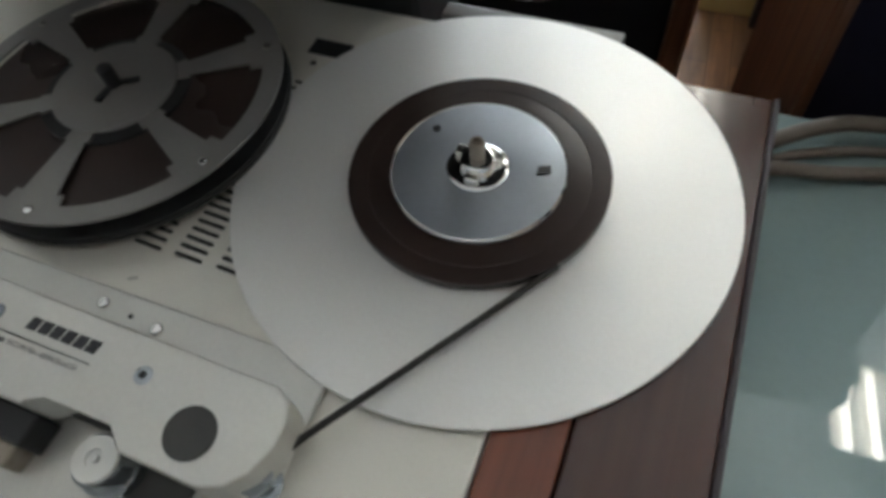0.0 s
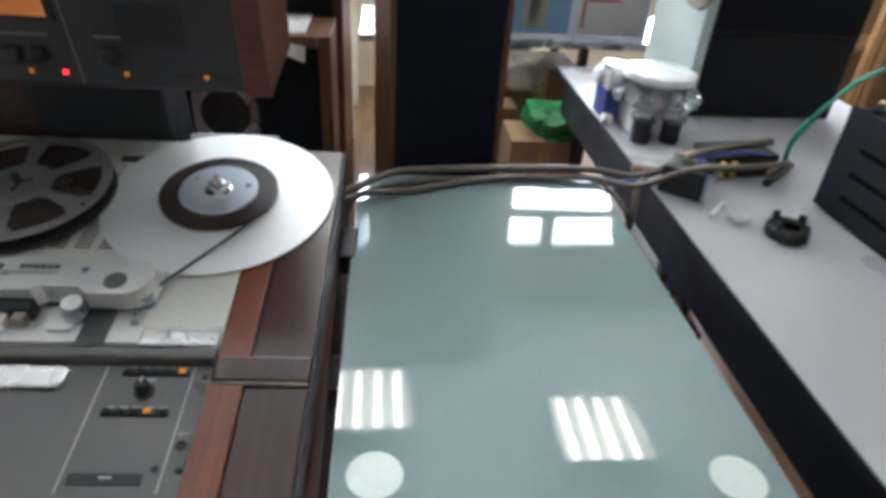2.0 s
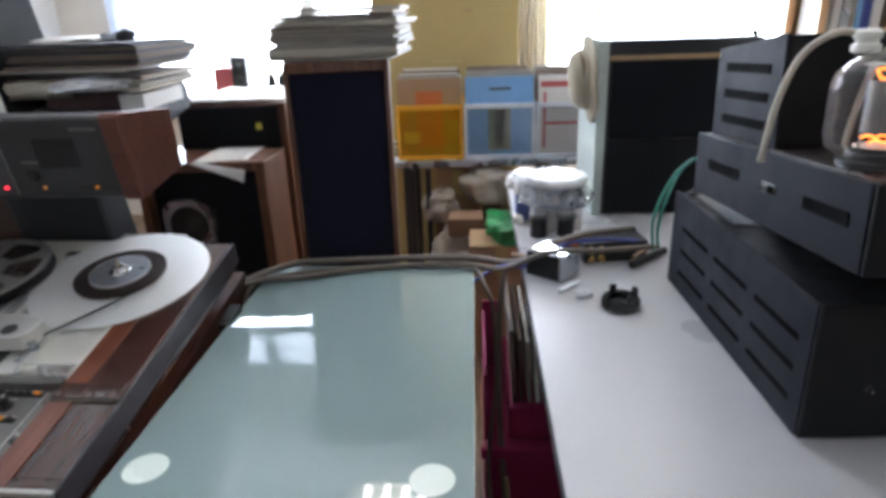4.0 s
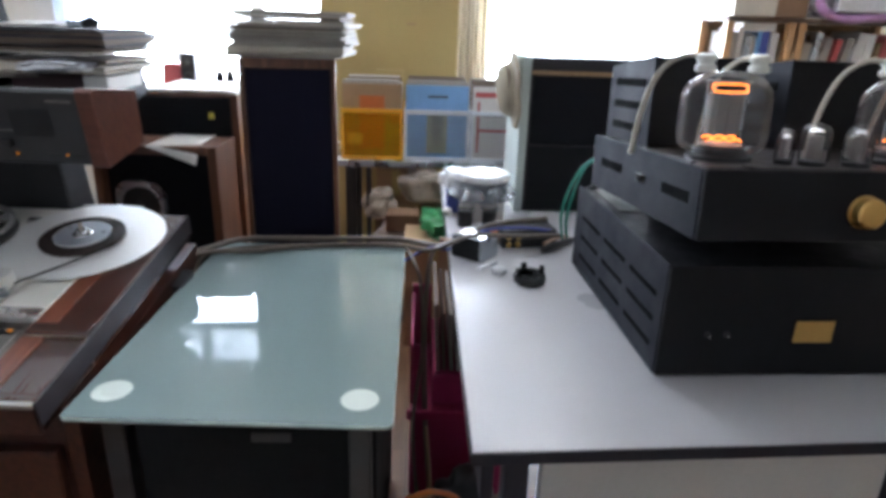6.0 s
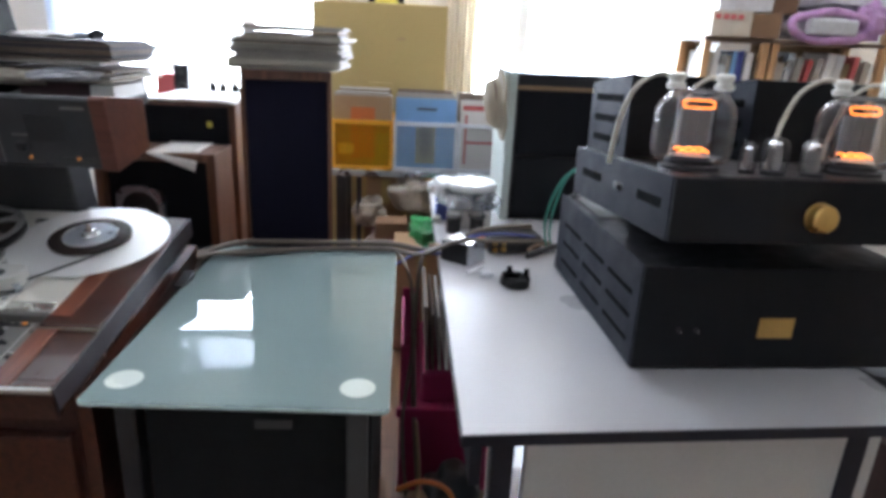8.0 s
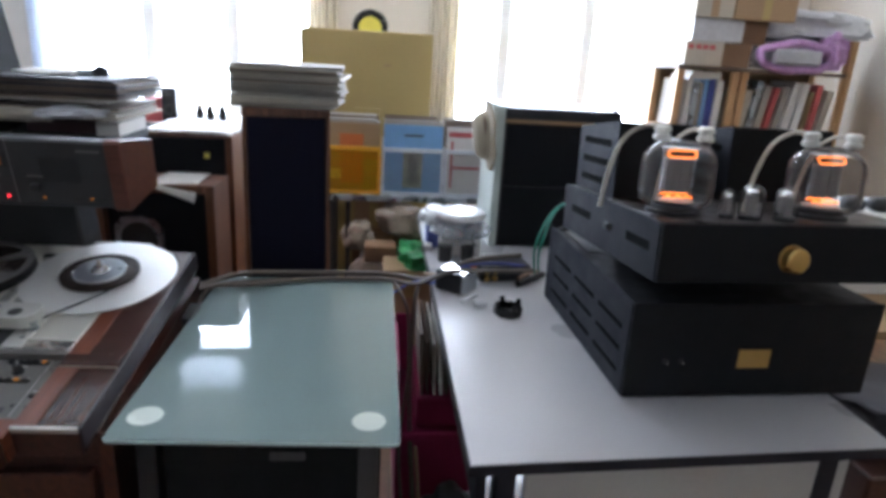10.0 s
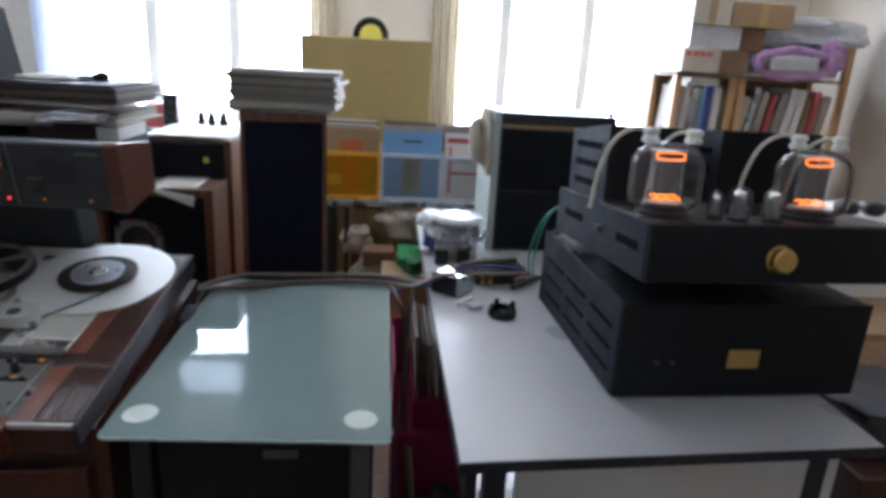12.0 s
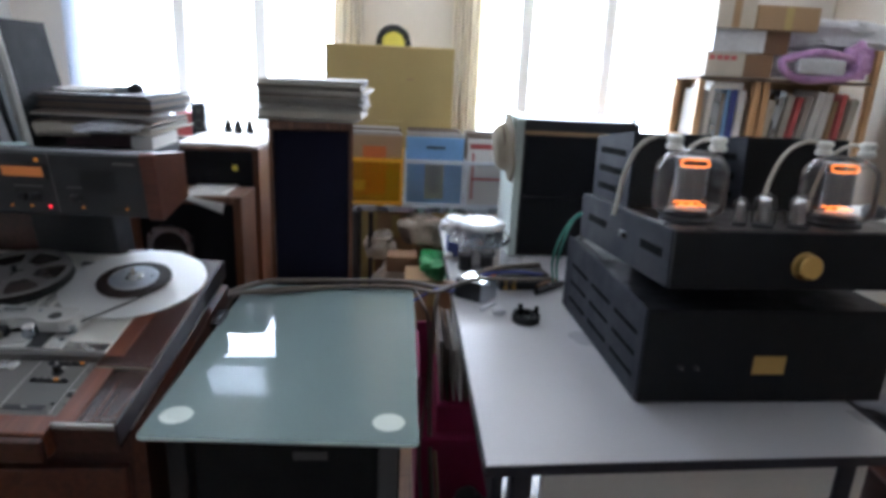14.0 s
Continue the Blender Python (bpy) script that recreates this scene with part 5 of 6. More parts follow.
record_crate(-0.285, -0.008, "crate_yellow", "card", (("orange_wire", 0.30, 0.70, 0.15, 0.85), ("olive", 0.7, 0.95, 0.05, 0.5), ("paper", 0.1, 0.35, 0.2, 0.35)), "bright yellow-orange plastic crate full of records", 1)
record_crate(-0.002, 0.290, "crate_clear", "sleeve_blue", (("olive", 0.34, 0.66, 0.10, 0.66), ("sleeve_edge", 0.42, 0.58, 0.2, 0.6), ("ink", 0.36, 0.66, 0.84, 0.87)), "milky plastic crate with a blue record sleeve in front", 2)
record_crate(0.296, 0.580, "crate_clear", "paper", (("sleeve_red", 0.06, 0.94, 0.86, 0.93), ("sleeve_red", 0.10, 0.14, 0.12, 0.8), ("sleeve_red", 0.14, 0.6, 0.40, 0.44), ("sleeve_edge", 0.2, 0.5, 0.6, 0.64)), "milky plastic crate with a white and red sleeve in front", 3)
single("tan_board", B(-0.437, 0.252, 1.42, 1.46, -0.0585, 1.278, bevel=0.006), "tan", "large tan cardboard panel standing behind the crates", "board")
single("board_mark", B(-0.005, 0.038, 1.418, 1.4202, 1.120, 1.127), "card", "small brown stain on the tan panel", "stain")
single("manila_folder", B(-0.15, -0.02, 1.345, 1.36, 0.587, 0.925, bevel=0.002), "tan", "pale manila folder sticking up behind the sleeves", "folder")
zone((-0.025, 1.12), (0.152, 1.12), (0.040, 1.12))
rec = thing("record_on_wall", -0.095, 2.285, 1.17, "black record with a yellow label hung on the pier", "record")
part("disc", L(-0.095, 2.284, 1.278, [(0.100, 0), (0.105, 0.004)], 48, "y"), "black_disc", rec)
part("label", L(-0.095, 2.2815, 1.278, [(0.066, 0), (0.066, 0.003)], 40, "y"), "yellow_label", rec)

zone()
# clutter on the floor under the shelf
for q in ((-0.17, 0.03, 1.24, 1.50, 0.0, 0.40, "card_dark"), (-0.16, 0.02, 1.25, 1.48, 0.401, 0.640, "card"), (0.035, 0.33, 1.26, 1.52, 0.0, 0.56, "card_dark"), (-0.02, 0.210, 0.76, 0.95, 0.0, 0.470, "card")):
    bx = single("cardboard_box", B(*q[:6], bevel=0.004), q[6], "scuffed brown cardboard box stored under the shelf", "box", "boxes under the shelf")
    part("tape_strip", B((q[0] + q[1]) / 2 - 0.02, (q[0] + q[1]) / 2 + 0.02, q[2] - 0.0015, q[2] - 0.0003, q[5] - 0.12, q[5] - 0.004), "tan", bx, "pale packing tape")
single("plastic_bag", lump(-0.05, 1.07, 0.0, 0.28, 0.24, 0.44, 11, 0.22, 4, 0.1), "bag_film", "cloudy plastic bag standing full on the floor", "bag", "bags under the shelf")
single("cardboard_box", B(-0.105, 0.035, 0.985, 1.10, 0.425, 0.500, bevel=0.004), "card_dark", "small brown box lying in the mouth of a plastic bag", "box", "boxes under the shelf")
single("plastic_bag", lump(0.06, 1.19, 0.50, 0.20, 0.16, 0.15, 13, 0.4, 4, 0.14), "bag_film", "crumpled pale plastic bag under the shelf", "bag", "bags under the shelf")
single("plastic_bag", lump(-0.14, 1.15, 0.44, 0.14, 0.14, 0.12, 23, 0.4, 4, 0.12), "bag_film", "crumpled clear plastic bag under the shelf", "bag", "bags under the shelf")
single("green_bag", lump(0.165, 0.86, 0.465, 0.235, 0.20, 0.095, 15, 0.45, 4, 0.14), "green_bag", "crumpled bright green plastic bag on a box", "bag", "bags under the shelf")
for x in (-0.250, -0.185):
    single("stand_pole", B(x - 0.011, x + 0.011, 1.10, 1.122, 0, 0.675, bevel=0.002), "black_plastic", "thin black stand pole beside the loudspeaker", "pole", "stand poles")


zone((-0.007, 1.03), (-0.0695, 1.1), (0.0, 1.0933))
# ---- back of the desk: dark cabinet, hat, wrapped tin ----
cab = thing("black_loudspeaker", 0.55, 0.60, 0.632, "black boxy loudspeaker with a pale side standing on the desk", "loudspeaker", "loudspeakers")
part("body", B(0.372, 0.764, 0.455, 0.72, 0.632, 1.082, bevel=0.003), "black_plastic", cab)
part("side_board", B(0.345, 0.371, 0.445, 0.73, 0.632, 1.082, bevel=0.002), "pale_board", cab, "pale greenish side board")
part("top_bar", B(0.372, 0.764, 0.440, 0.4545, 1.046, 1.082, bevel=0.002), "black_plastic", cab)
part("grille", B(0.382, 0.754, 0.445, 0.4545, 0.838, 1.032, bevel=0.004), "cloth_black", cab, "black grille panel")
part("trim", B(0.372, 0.764, 0.443, 0.4545, 1.034, 1.0455), "card", cab, "thin bare wood strip")
part("lower_front", B(0.382, 0.754, 0.447, 0.4545, 0.64, 0.832, bevel=0.003), "black_crinkle", cab)
hat = L(0.338, 0.50, 0.985, [(0.112, 0.0), (0.110, -0.007), (0.078, -0.014), (0.072, -0.035), (0.060, -0.052), (0.03, -0.060), (0.0005, -0.061)], 44, "x", cap=False)
for v in hat.verts:
    v.co.x += 0.006 * noise.noise(Vector((v.co.y * 14, v.co.z * 14, 1)))
    v.co.x -= 0.10 * (v.co.z - 0.985) + 0.004
ob = single("straw_hat", hat, "hat", "beige straw hat hung on the corner of the black loudspeaker", "hat")
ob.modifiers.new("thickness", "SOLIDIFY").thickness = 0.003
band = L(0.338, 0.50, 0.985, [(0.0755, -0.018), (0.0735, -0.031)], 40, "x", cap=False)
for v in band.verts:
    v.co.x -= 0.10 * (v.co.z - 0.985) + 0.004
part("hat_band", band, "sleeve_brown", ob, "thin brown hat band")
head = thing("headphone_band", 0.71, 0.47, 1.083, "thin black wire loop lying on the loudspeaker", "headphones")
part("band", tube([(0.66, 0.47, 1.085), (0.672, 0.47, 1.104), (0.71, 0.47, 1.116), (0.740, 0.47, 1.104), (0.752, 0.47, 1.086)], 0.003, 8), "black_plastic", head)
part("pad", disc(0.750, 0.47, 1.083, 0.010, 0.012, 18, "z", 0.003), "black_rubber", head)

DK = 0.6903
zone()
tin = thing("wrapped_tin", 0.232, 0.345, DK, "round tin wrapped in clear film with a shiny white lid", "tin")
part("box_below", B(0.165, 0.300, 0.29, 0.41, DK, 0.752, bevel=0.003), "paper", tin, "flat pale carton")
part("tin_body", L(0.232, 0.345, 0.7525, [(0.068, 0), (0.074, 0.004), (0.074, 0.058), (0.081, 0.063)], 56), "zinc", tin)
lid = L(0.232, 0.345, 0.8158, [(0.084, 0), (0.088, 0.004), (0.088, 0.016), (0.082, 0.022), (0.045, 0.024), (0.0008, 0.0245)], 72)
for v in lid.verts:
    v.co.z += 0.004 * noise.noise(Vector((v.co.x * 40, v.co.y * 40, 0)))
    v.co.xy += Vector((1, 1)) * 0.0025 * noise.noise(Vector((v.co.x * 60, v.co.y * 60, 3)))
part("lid", lid, "white_film", tin, "white film-covered lid")
part("wrapping", lump(0.232, 0.325, 0.752, 0.19, 0.16, 0.062, 21, 0.18, 4, 0.12), "film", tin, "crumpled clear film")
single("wrapped_parcel", lump(0.160, 0.425, 0.765, 0.11, 0.11, 0.065, 31, 0.25, 4, 0.12), "white_film", "small parcel in shiny clear film beside the tin", "parcel")
single("blue_carton", B(0.125, 0.185, 0.385, 0.475, DK + 0.0005, 0.768, bevel=0.003), "blue_wire", "small dark blue carton under the film parcel", "box")
for x, y in ((0.176, 0.245), (0.250, 0.248)):
    cp = thing("capacitor", x, y, DK, "short black capacitor can with a shiny film wrap", "capacitor", "capacitors")
    part("can", L(x, y, DK, [(0.020, 0), (0.0225, 0.002), (0.0225, 0.046), (0.0205, 0.050)], 32), "black_plastic", cp)
    part("film_cap", lump(x, y + 0.006, DK + 0.047, 0.052, 0.052, 0.024, 40 + int(x * 100), 0.3, 3, 0.15), "film", cp, "crumpled clear film")
single("white_tag", lump(0.128, 0.36, DK + 0.0005, 0.03, 0.04, 0.024, 50, 0.3, 3), "paper", "crumpled white tag at the desk edge", "paper")

# transformer, socket plate and loose bits
TQ = (0.186, -0.008, 51)
tr = thing("transformer", 0.186, -0.008, DK, "black boxed transformer with bright metal end plates", "transformer")
part("body", B(0.1445, 0.2275, -0.0480, 0.0385, DK, 0.748, bevel=0.002), "black_plastic", tr, "", TQ)
part("end_plate", B(0.1440, 0.2280, -0.0550, -0.0485, DK, 0.750, bevel=0.0015), "zinc", tr, "dull metal end plate", TQ)
part("top_plate", B(0.160, 0.226, -0.0475, 0.037, 0.7484, 0.7500, bevel=0.0006), "bright_steel", tr, "shiny top plate", TQ)
part("lamination", B(0.2278, 0.2292, -0.046, 0.037, DK + 0.004, 0.744), "zinc", tr, "grey core edge", TQ)
sk = thing("socket_box", 0.34, 0.09, DK, "black connector box with gold terminals", "connector box")
SQ = (0.266, 0.040, 8)
part("body", B(0.266, 0.425, 0.045, 0.135, DK, 0.740, bevel=0.004), "black_plastic", sk, "", SQ)
for dx, dz in ((0, 0.014), (0.026, 0.014), (0, 0.036), (0.026, 0.036)):
    part("gold_terminal", L(0.282 + dx, 0.030, DK + dz, [(0.0065, 0), (0.008, 0.002), (0.008, 0.012), (0.005, 0.015)], 18, "y"), "gold", sk, "gold screw terminal", SQ)
part("seam", B(0.268, 0.423, 0.0438, 0.0452, DK + 0.024, DK + 0.0255), "dot_grey", sk, "", SQ)
RQX, RQY = 0.304, -0.190
ring = thing("tube_socket_ring", RQX, RQY, DK, "black ring-shaped tube socket with raised lugs", "tube socket")
part("ring", L(RQX, RQY, DK, [(0.025, 0), (0.036, 0), (0.039, 0.004), (0.039, 0.018), (0.035, 0.023), (0.027, 0.023), (0.025, 0.018)], 48, cap=False), "black_disc", ring)
part("inner_floor", disc(RQX, RQY, DK, 0.0252, 0.007, 30), "black_plastic", ring)
for a in (20, 110, 200, 290):
    cx, cy = RQX + 0.032 * math.cos(radians(a)), RQY + 0.032 * math.sin(radians(a))
    part("lug", B(cx - 0.007, cx + 0.007, cy - 0.005, cy + 0.005, DK + 0.020, DK + 0.037, bevel=0.002), "black_disc", ring, "", (cx, cy, a + 90))
    part("contact", B(cx - 0.0025, cx + 0.0025, cy - 0.0075, cy + 0.0075, DK + 0.0232, DK + 0.0255), "chrome", ring, "", (cx, cy, a + 90))
single("clear_rod", tube([(0.187, -0.128, DK + 0.006), (0.210, -0.103, DK + 0.006), (0.236, -0.076, DK + 0.006)], 0.0055, 10, 3), "white_film", "short clear plastic rod on the desk", "rod")
single("film_scrap", lump(0.234, -0.140, DK, 0.036, 0.030, 0.015, 61, 0.5, 3, 0.2), "grey_film", "small crumpled scrap of clear film on the desk", "scrap")
cl = thing("spring_clip", 0.42, 0.05, DK, "black spring clip lying on the desk", "clip")
part("jaw", tube([(0.372, 0.010, DK + 0.010), (0.415, 0.045, DK + 0.013), (0.470, 0.092, DK + 0.014)], 0.0095, 10, 4), "black_plastic", cl)
part("jaw", tube([(0.376, 0.022, DK + 0.024), (0.412, 0.056, DK + 0.028), (0.455, 0.092, DK + 0.025)], 0.0055, 8, 4), "tan_wire", cl)


# ---- cables ----
zone((-0.0014, 1.048), (-0.0088, 1.19))


def wire(name, pts, r, material, label, group="cables"):
    pts = [(x, y, z - (0.036 * min(1, max(0, (x - 0.02) / 0.08)) if z > 0.66 else 0)) for x, y, z in pts]
    return single(name, tube(pts, r, 10, 10), material, label, "cable", group)


wire("cable", [(-0.490, -0.070, 0.716), (-0.447, -0.039, 0.722), (-0.400, -0.008, 0.725), (-0.350, 0.010, 0.722), (-0.207, 0.030, 0.7165), (-0.02, 0.026, 0.720), (0.10, 0.035, 0.7385), (0.22, 0.03, 0.80), (0.37, 0.06, 0.81)], 0.0072, "cable", "thick grey-brown cable lying across the glass top to the desk")
wire("cable", [(-0.490, -0.088, 0.714), (-0.446, -0.066, 0.716), (-0.400, -0.052, 0.711), (-0.355, -0.038, 0.7085), (-0.25, -0.004, 0.7085), (-0.13, 0.012, 0.7085), (-0.01, 0.006, 0.7095), (0.07, -0.015, 0.731), (0.16, -0.035, 0.793), (0.28, -0.01, 0.786), (0.40, 0.03, 0.775)], 0.0062, "cable", "thick grey-brown cable lying across the glass top to the desk")
wire("cable", [(-0.485, -0.12, 0.66), (-0.478, -0.09, 0.70), (-0.45, -0.055, 0.712), (-0.37, -0.012, 0.7065), (-0.25, 0.010, 0.7055), (-0.12, 0.018, 0.7055), (-0.01, 0.012, 0.7085), (0.03, -0.065, 0.69), (0.045, -0.07, 0.62), (0.05, -0.08, 0.45), (0.03, -0.12, 0.25), (0.05, -0.2, 0.012)], 0.0045, "cable", "thin grey-brown cable hanging down between stand and desk")
wire("cable", [(0.10, 0.02, 0.7385), (0.075, -0.01, 0.73), (0.062, -0.04, 0.66), (0.055, -0.06, 0.50), (0.06, -0.1, 0.28), (0.08, -0.16, 0.012)], 0.0065, "cable", "grey-brown cable hanging down between stand and desk")
wire("cable", [(0.09, 0.06, 0.7385), (0.14, 0.05, 0.742), (0.20, 0.055, 0.741), (0.27, 0.075, 0.741), (0.36, 0.09, 0.741)], 0.008, "tan_wire", "tan cable coiled on the desk")
wire("cable", [(0.19, 0.06, 0.754), (0.23, 0.09, 0.757), (0.30, 0.10, 0.757), (0.38, 0.10, 0.757)], 0.011, "orange_wire", "thick orange cable on the desk")
wire("cable", [(-0.02, -0.01, 0.66), (0.06, 0.02, 0.715), (0.12, 0.02, 0.7345), (0.20, 0.02, 0.786), (0.30, 0.05, 0.786), (0.40, 0.07, 0.77)], 0.0045, "blue_wire", "dark blue cable rising onto the desk")
wire("cable", [(0.420, 0.07, 0.74), (0.405, 0.05, 0.82), (0.405, 0.01, 0.90), (0.418, -0.03, 0.97), (0.440, -0.05, 1.005)], 0.0032, "green_wire", "green cable looping up to the amplifier", "green cables")
wire("cable", [(0.435, 0.08, 0.738), (0.425, 0.07, 0.80), (0.422, 0.03, 0.88), (0.432, -0.01, 0.965), (0.452, -0.04, 1.005)], 0.0032, "green_wire", "green cable looping up to the amplifier", "green cables")
wire("cable", [(0.06, -0.30, 0.40), (0.07, -0.34, 0.25), (0.05, -0.38, 0.1), (0.12, -0.42, 0.010), (0.18, -0.34, 0.010)], 0.004, "tan_wire", "tan cable on the floor beside the stand")
wire("cable", [(0.02, -0.40, 0.30), (0.08, -0.42, 0.34), (0.14, -0.40, 0.28), (0.16, -0.38, 0.12), (0.14, -0.36, 0.010), (0.05, -0.30, 0.010)], 0.0055, "orange_wire", "orange cable dangling below the desk")

zone((0, 1.04), (0.08, 1.15), (0, 0.93))
# ---- between stand and desk: magenta crate with records ----
mc = thing("magenta_crate", 0.15, 0.0, 0, "deep magenta plastic crate stack holding records under the desk", "crate")
part("lower_crate", B(0.02, 0.27, -0.18, 0.16, 0.0, 0.30, bevel=0.008), "magenta", mc)
part("upper_crate", B(0.078, 0.27, -0.15, 0.16, 0.301, 0.40, bevel=0.006), "magenta", mc)
part("crate_wall", B(0.020, 0.077, 0.150, 0.160, 0.301, 0.53, bevel=0.003), "magenta", mc)
part("crate_wall", B(0.020, 0.028, -0.15, 0.149, 0.301, 0.50, bevel=0.003), "magenta", mc)
part("upper_rim", B(0.012, 0.278, -0.195, -0.181, 0.282, 0.312, bevel=0.004), "magenta", mc)
rnd = random.Random(6)
for k in range(9):
    x = 0.088 + 0.018 * k
    m = B(x, x + rnd.uniform(0.006, 0.011), -0.13, 0.15, 0.401, 0.600 + rnd.uniform(-0.02, 0.02))
    bmesh.ops.rotate(m, verts=m.verts, cent=(x, 0, 0.401), matrix=Matrix.Rotation(radians(rnd.uniform(-5, 0)), 3, "Y"))
    single("record_sleeve", m, rnd.choice(("paper", "sleeve_edge", "sleeve_brown", "sleeve_blue", "tan")), "record sleeve standing upright in the magenta crate", "record sleeve", "records under the desk")
zone((0, 1.04), (0.0, 1.15), (0, 1))
single("white_adaptor", B(0.07, 0.12, -0.40, -0.33, 0.001, 0.03, bevel=0.005), "paper", "white plug adaptor on the floor", "adaptor")
for k, (x, y, s) in enumerate(((0.10, -0.30, 0.10), (0.16, -0.26, 0.13), (0.20, -0.36, 0.11))):
    single("dark_bag", lump(x, y, 0.0, s, s, s * 1.6, 80 + k, 0.4), ("card_dark", "black_plastic", "sleeve_dark")[k], "crumpled dark bag on the floor under the desk", "bag", "bags under the desk")

zone((0, 1.06), (0.0, 1.05), (0, 0.98))
# ---- table and things beyond the desk ----
rt = thing("rear_table", 1.45, 0.25, 0, "plain tan-topped table standing beyond the desk", "table")
part("table_top", B(1.02, 1.95, -0.25, 0.60, 0.675, 0.700, bevel=0.003), "card", rt, "tan table top")
for x in (1.06, 1.91):
    for y in (-0.21, 0.56):
        part("leg", B(x - 0.02, x + 0.02, y - 0.02, y + 0.02, 0, 0.6745, bevel=0.002), "wood_dark", rt)
single("white_board_box", B(1.20, 1.75, 0.02, 0.36, 0.701, 0.948, bevel=0.004), "paper", "white cardboard box on the table beyond the amplifier", "box")
for x in (1.40, 1.49):
    single("dark_part", lump(x, 0.14, 0.949, 0.07, 0.06, 0.05, int(x * 60), 0.2, 3), "black_plastic", "dark rounded part lying on the white box", "part", "parts on the white box")
single("dark_case", B(0.98, 1.60, -0.62, -0.28, 0.0, 0.52, bevel=0.008), "wood_dark", "dark red-brown case on the floor beside the desk", "case")
single("dark_bag", lump(1.15, -0.42, 0.52, 0.34, 0.28, 0.12, 99, 0.3), "sleeve_dark", "dark crumpled bag on the brown case", "bag")

zone((0.078, 1.087), (0.305, 1.15), (0, 1.18))
# ---- bookshelf at the window corner ----
bs = thing("bookshelf", 1.9, 1.45, 0, "open pine bookshelf crammed with files, boxes and bags", "bookshelf")
for x in (1.40, 1.70, 1.75, 2.32):
    for y in (1.30, 1.58):
        part("upright", B(x, x + 0.035, y, y + 0.035, 0, 1.13 if x < 2 else 1.30, bevel=0.003), "pine", bs)
for z in (0.45, 0.835):
    part("board", B(1.40, 2.355, 1.336, 1.579, z, z + 0.02, bevel=0.002), "pine", bs)
part("board", B(1.40, 2.355, 1.30, 1.62, 1.131, 1.148, bevel=0.002), "sleeve_brown", bs)
part("back", B(1.40, 2.355, 1.621, 1.632, 0.1, 1.13), "card", bs)
rnd = random.Random(12)
x = 1.44
while x < 2.28:
    if 1.66 < x < 1.79:
        x = 1.79
    w = rnd.uniform(0.018, 0.042)
    h = rnd.uniform(0.19, 0.25)
    m = B(x, x + w, 1.34, 1.56, 0.8555, 0.8555 + h, bevel=0.002)
    lean = rnd.uniform(0, 4) if x < 1.7 else rnd.uniform(2, 14)
    bmesh.ops.rotate(m, verts=m.verts, cent=(x, 0, 0.8555), matrix=Matrix.Rotation(radians(lean), 3, "Y"))
    single("file_binder", m, rnd.choice(("blue_wire", "sleeve_edge", "sleeve_blue", "paper", "zinc") if x < 1.7 else ("sleeve_edge", "tan_paper", "paper", "sleeve_red", "card", "zinc")), "upright file or book standing on the pine shelf", "book", "books on the shelf")
    x += w + 0.006 + (0.012 if x > 1.8 else 0)
single("paper_stack", B(1.50, 1.66, 1.34, 1.56, 1.088, 1.125, bevel=0.003), "paper", "white paper stack squeezed above the binders", "paper")
wb = thing("red_white_carton", 1.53, 1.40, 1.149, "white carton with a red printed band on the bookshelf", "box")
part("carton", B(1.400, 1.600, 1.26, 1.56, 1.149, 1.258, bevel=0.004), "tan_paper", wb)
for a in (1.412, 1.452, 1.487, 1.524):
    part("red_print_bar", B(a, a + 0.028, 1.2575, 1.2595, 1.222, 1.243), "sleeve_red", wb, "faded red print")
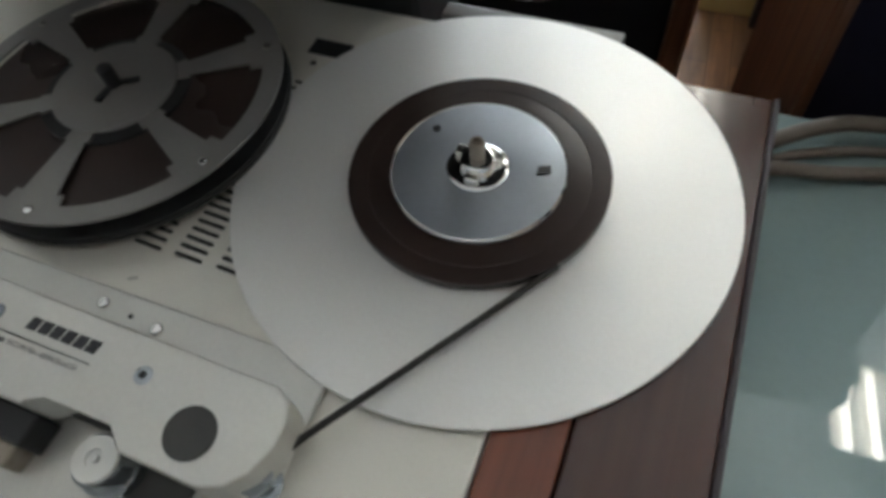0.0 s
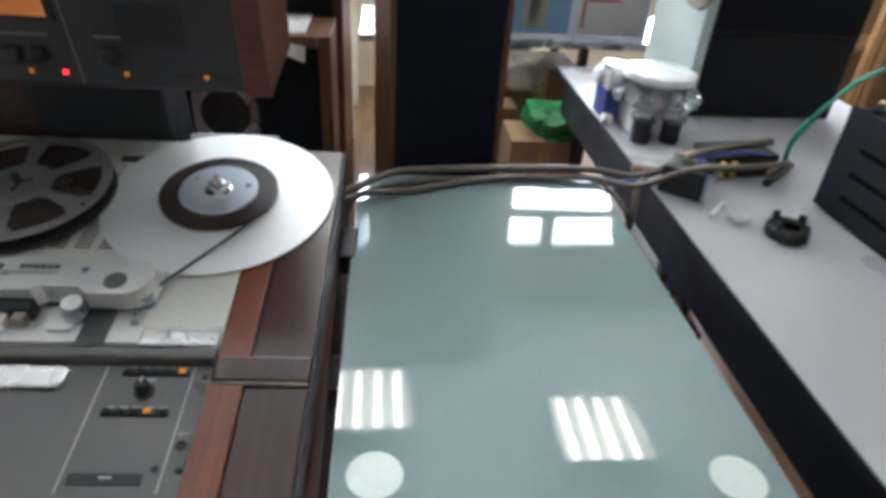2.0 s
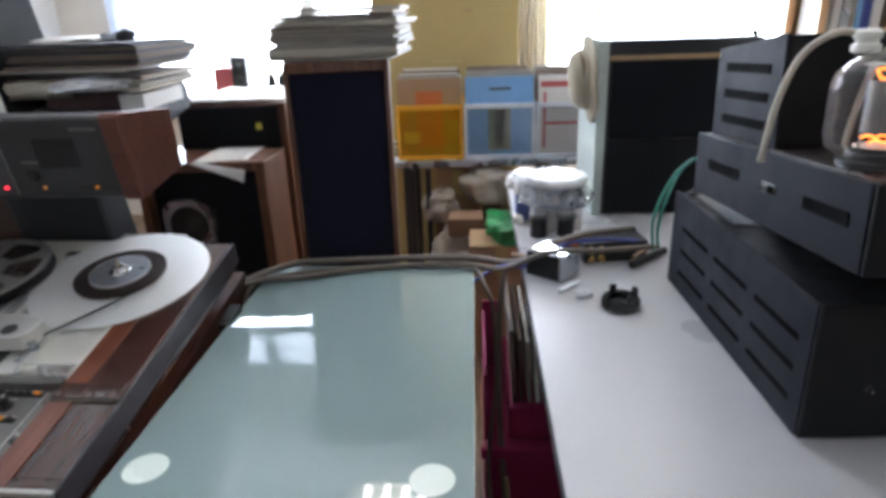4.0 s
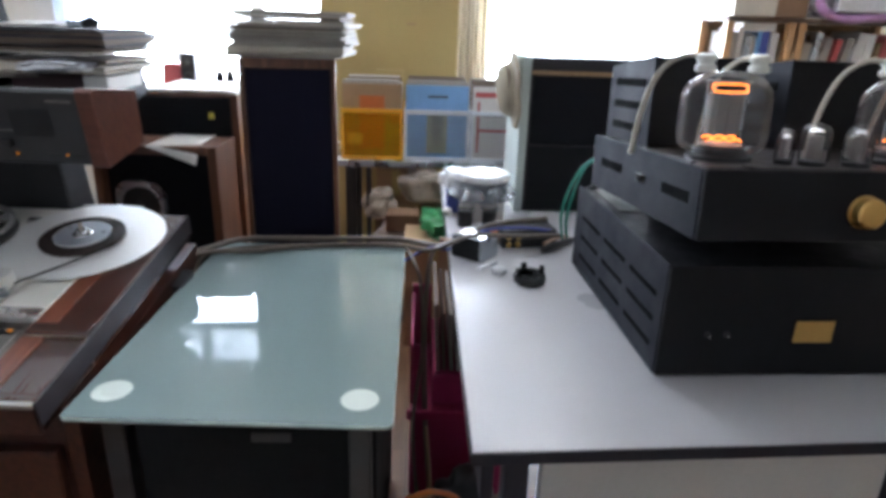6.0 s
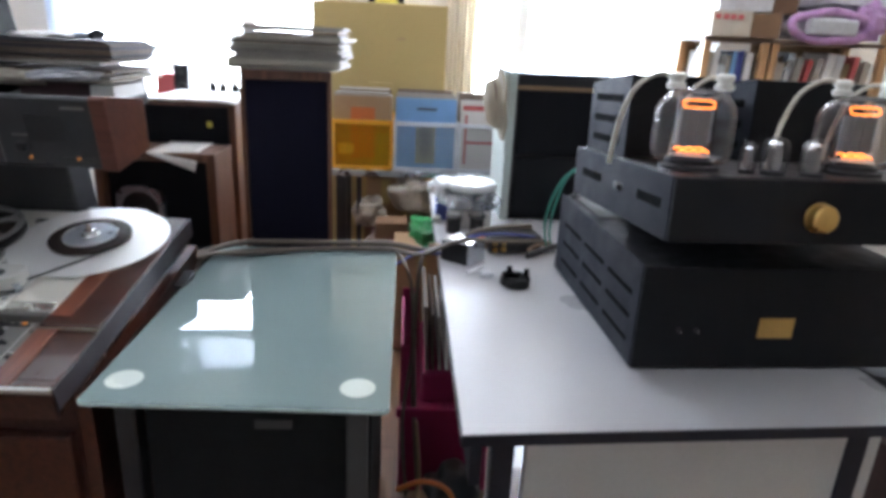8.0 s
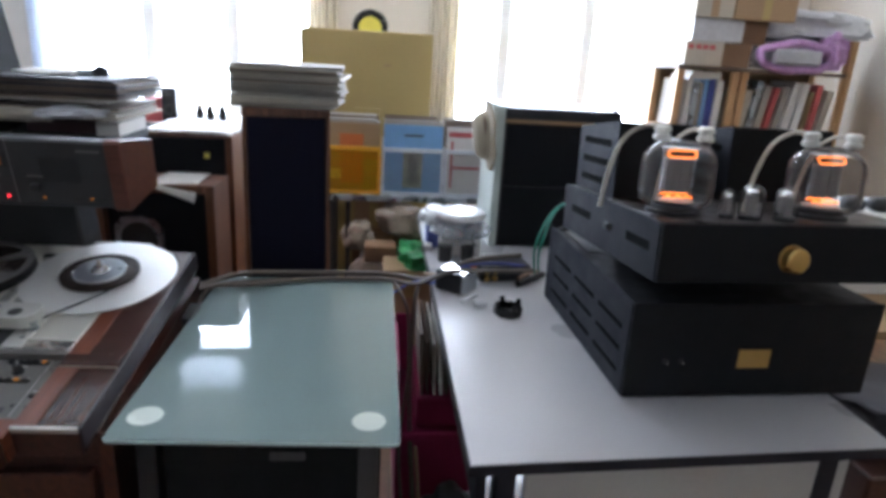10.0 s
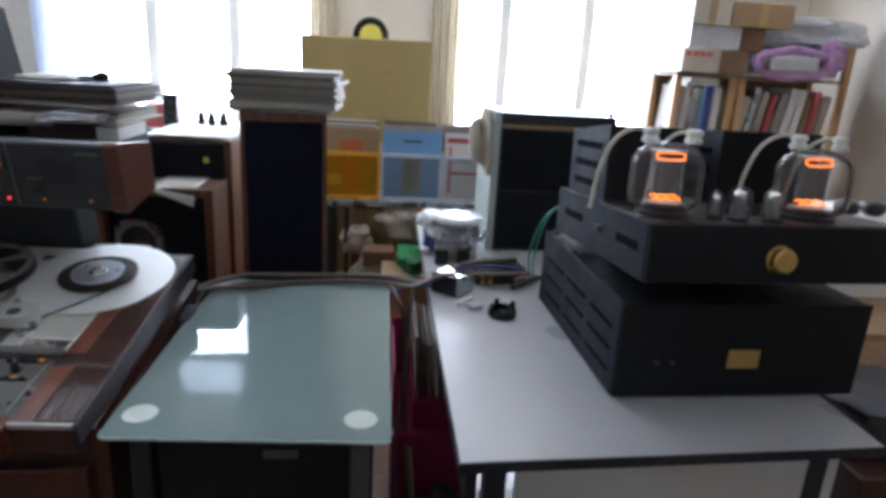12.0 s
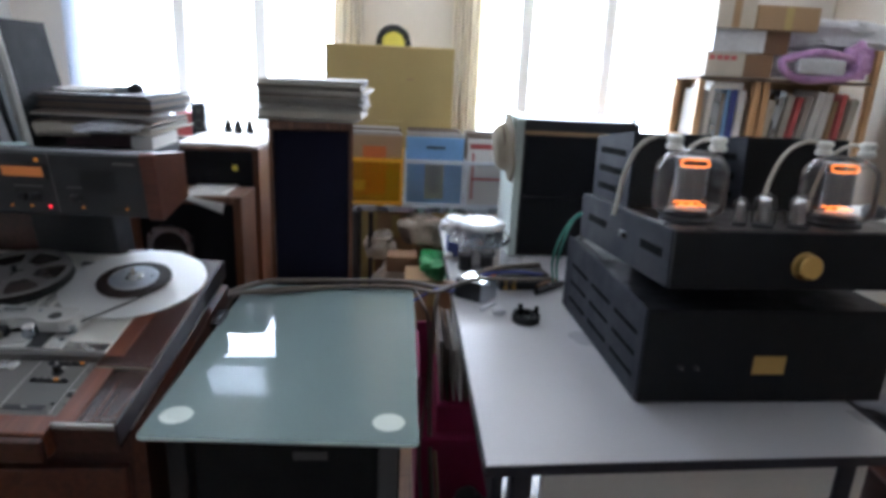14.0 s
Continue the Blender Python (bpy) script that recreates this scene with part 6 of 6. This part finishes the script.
part("carton_side", B(1.6005, 1.755, 1.27, 1.56, 1.149, 1.255, bevel=0.003), "card_dark", wb)
single("grey_carton", B(1.43, 1.70, 1.28, 1.56, 1.2590, 1.36, bevel=0.004), "grey_film", "grey film-wrapped carton on the red banded carton", "box")
ob = single("cream_carton", B(1.42, 1.62, 1.26, 1.56, 1.3615, 1.51, bevel=0.004), "tan_paper", "cream carton on top of the bookshelf pile", "box")
part("tape_strip", B(1.50, 1.54, 1.2585, 1.2598, 1.365, 1.505), "card", ob, "brown packing tape")
ob = single("brown_carton", B(1.625, 1.95, 1.26, 1.56, 1.3615, 1.47, bevel=0.004), "card", "brown carton on top of the bookshelf pile", "box")
part("tape_strip", B(1.77, 1.81, 1.2585, 1.2598, 1.365, 1.465), "tan", ob, "pale packing tape")
single("dark_carton", B(1.705, 1.84, 1.30, 1.56, 1.256, 1.3605, bevel=0.004), "card_dark", "dark brown carton in the bookshelf pile", "box")
single("lilac_bag", lump(2.00, 1.43, 1.149, 0.46, 0.26, 0.14, 91, 0.25, 4, 0.12), "grey_film", "pale plastic bag stuffed with papers on the shelf", "bag")
lb = thing("bag_mouth", 2.0, 1.27, 1.15, "gaping lilac mouth of the bag with papers inside", "bag")
rnd = random.Random(31)
part("rim", tube([(2.0 + 0.205 * math.cos(a / 14 * 2 * math.pi), 1.265 + rnd.uniform(-0.012, 0.012), 1.218 + (0.052 if a < 8 else 0.066) * math.sin(a / 14 * 2 * math.pi) + rnd.uniform(-0.006, 0.006)) for a in range(15)], 0.020, 8, 5), "lilac", lb, "bunched lilac film")
part("side_fold", lump(2.21, 1.30, 1.16, 0.12, 0.14, 0.16, 37, 0.4, 4, 0.15), "lilac", lb, "bunched lilac film")
single("folded_paper", B(1.87, 2.12, 1.232, 1.275, 1.175, 1.245, bevel=0.012), "grey_film", "grey folded papers in the mouth of the lilac bag", "paper")
single("film_parcel", lump(2.10, 1.44, 1.285, 0.70, 0.30, 0.15, 93, 0.22, 4, 0.12), "grey_film", "crumpled grey plastic bundle on top of the lilac bag", "bag")
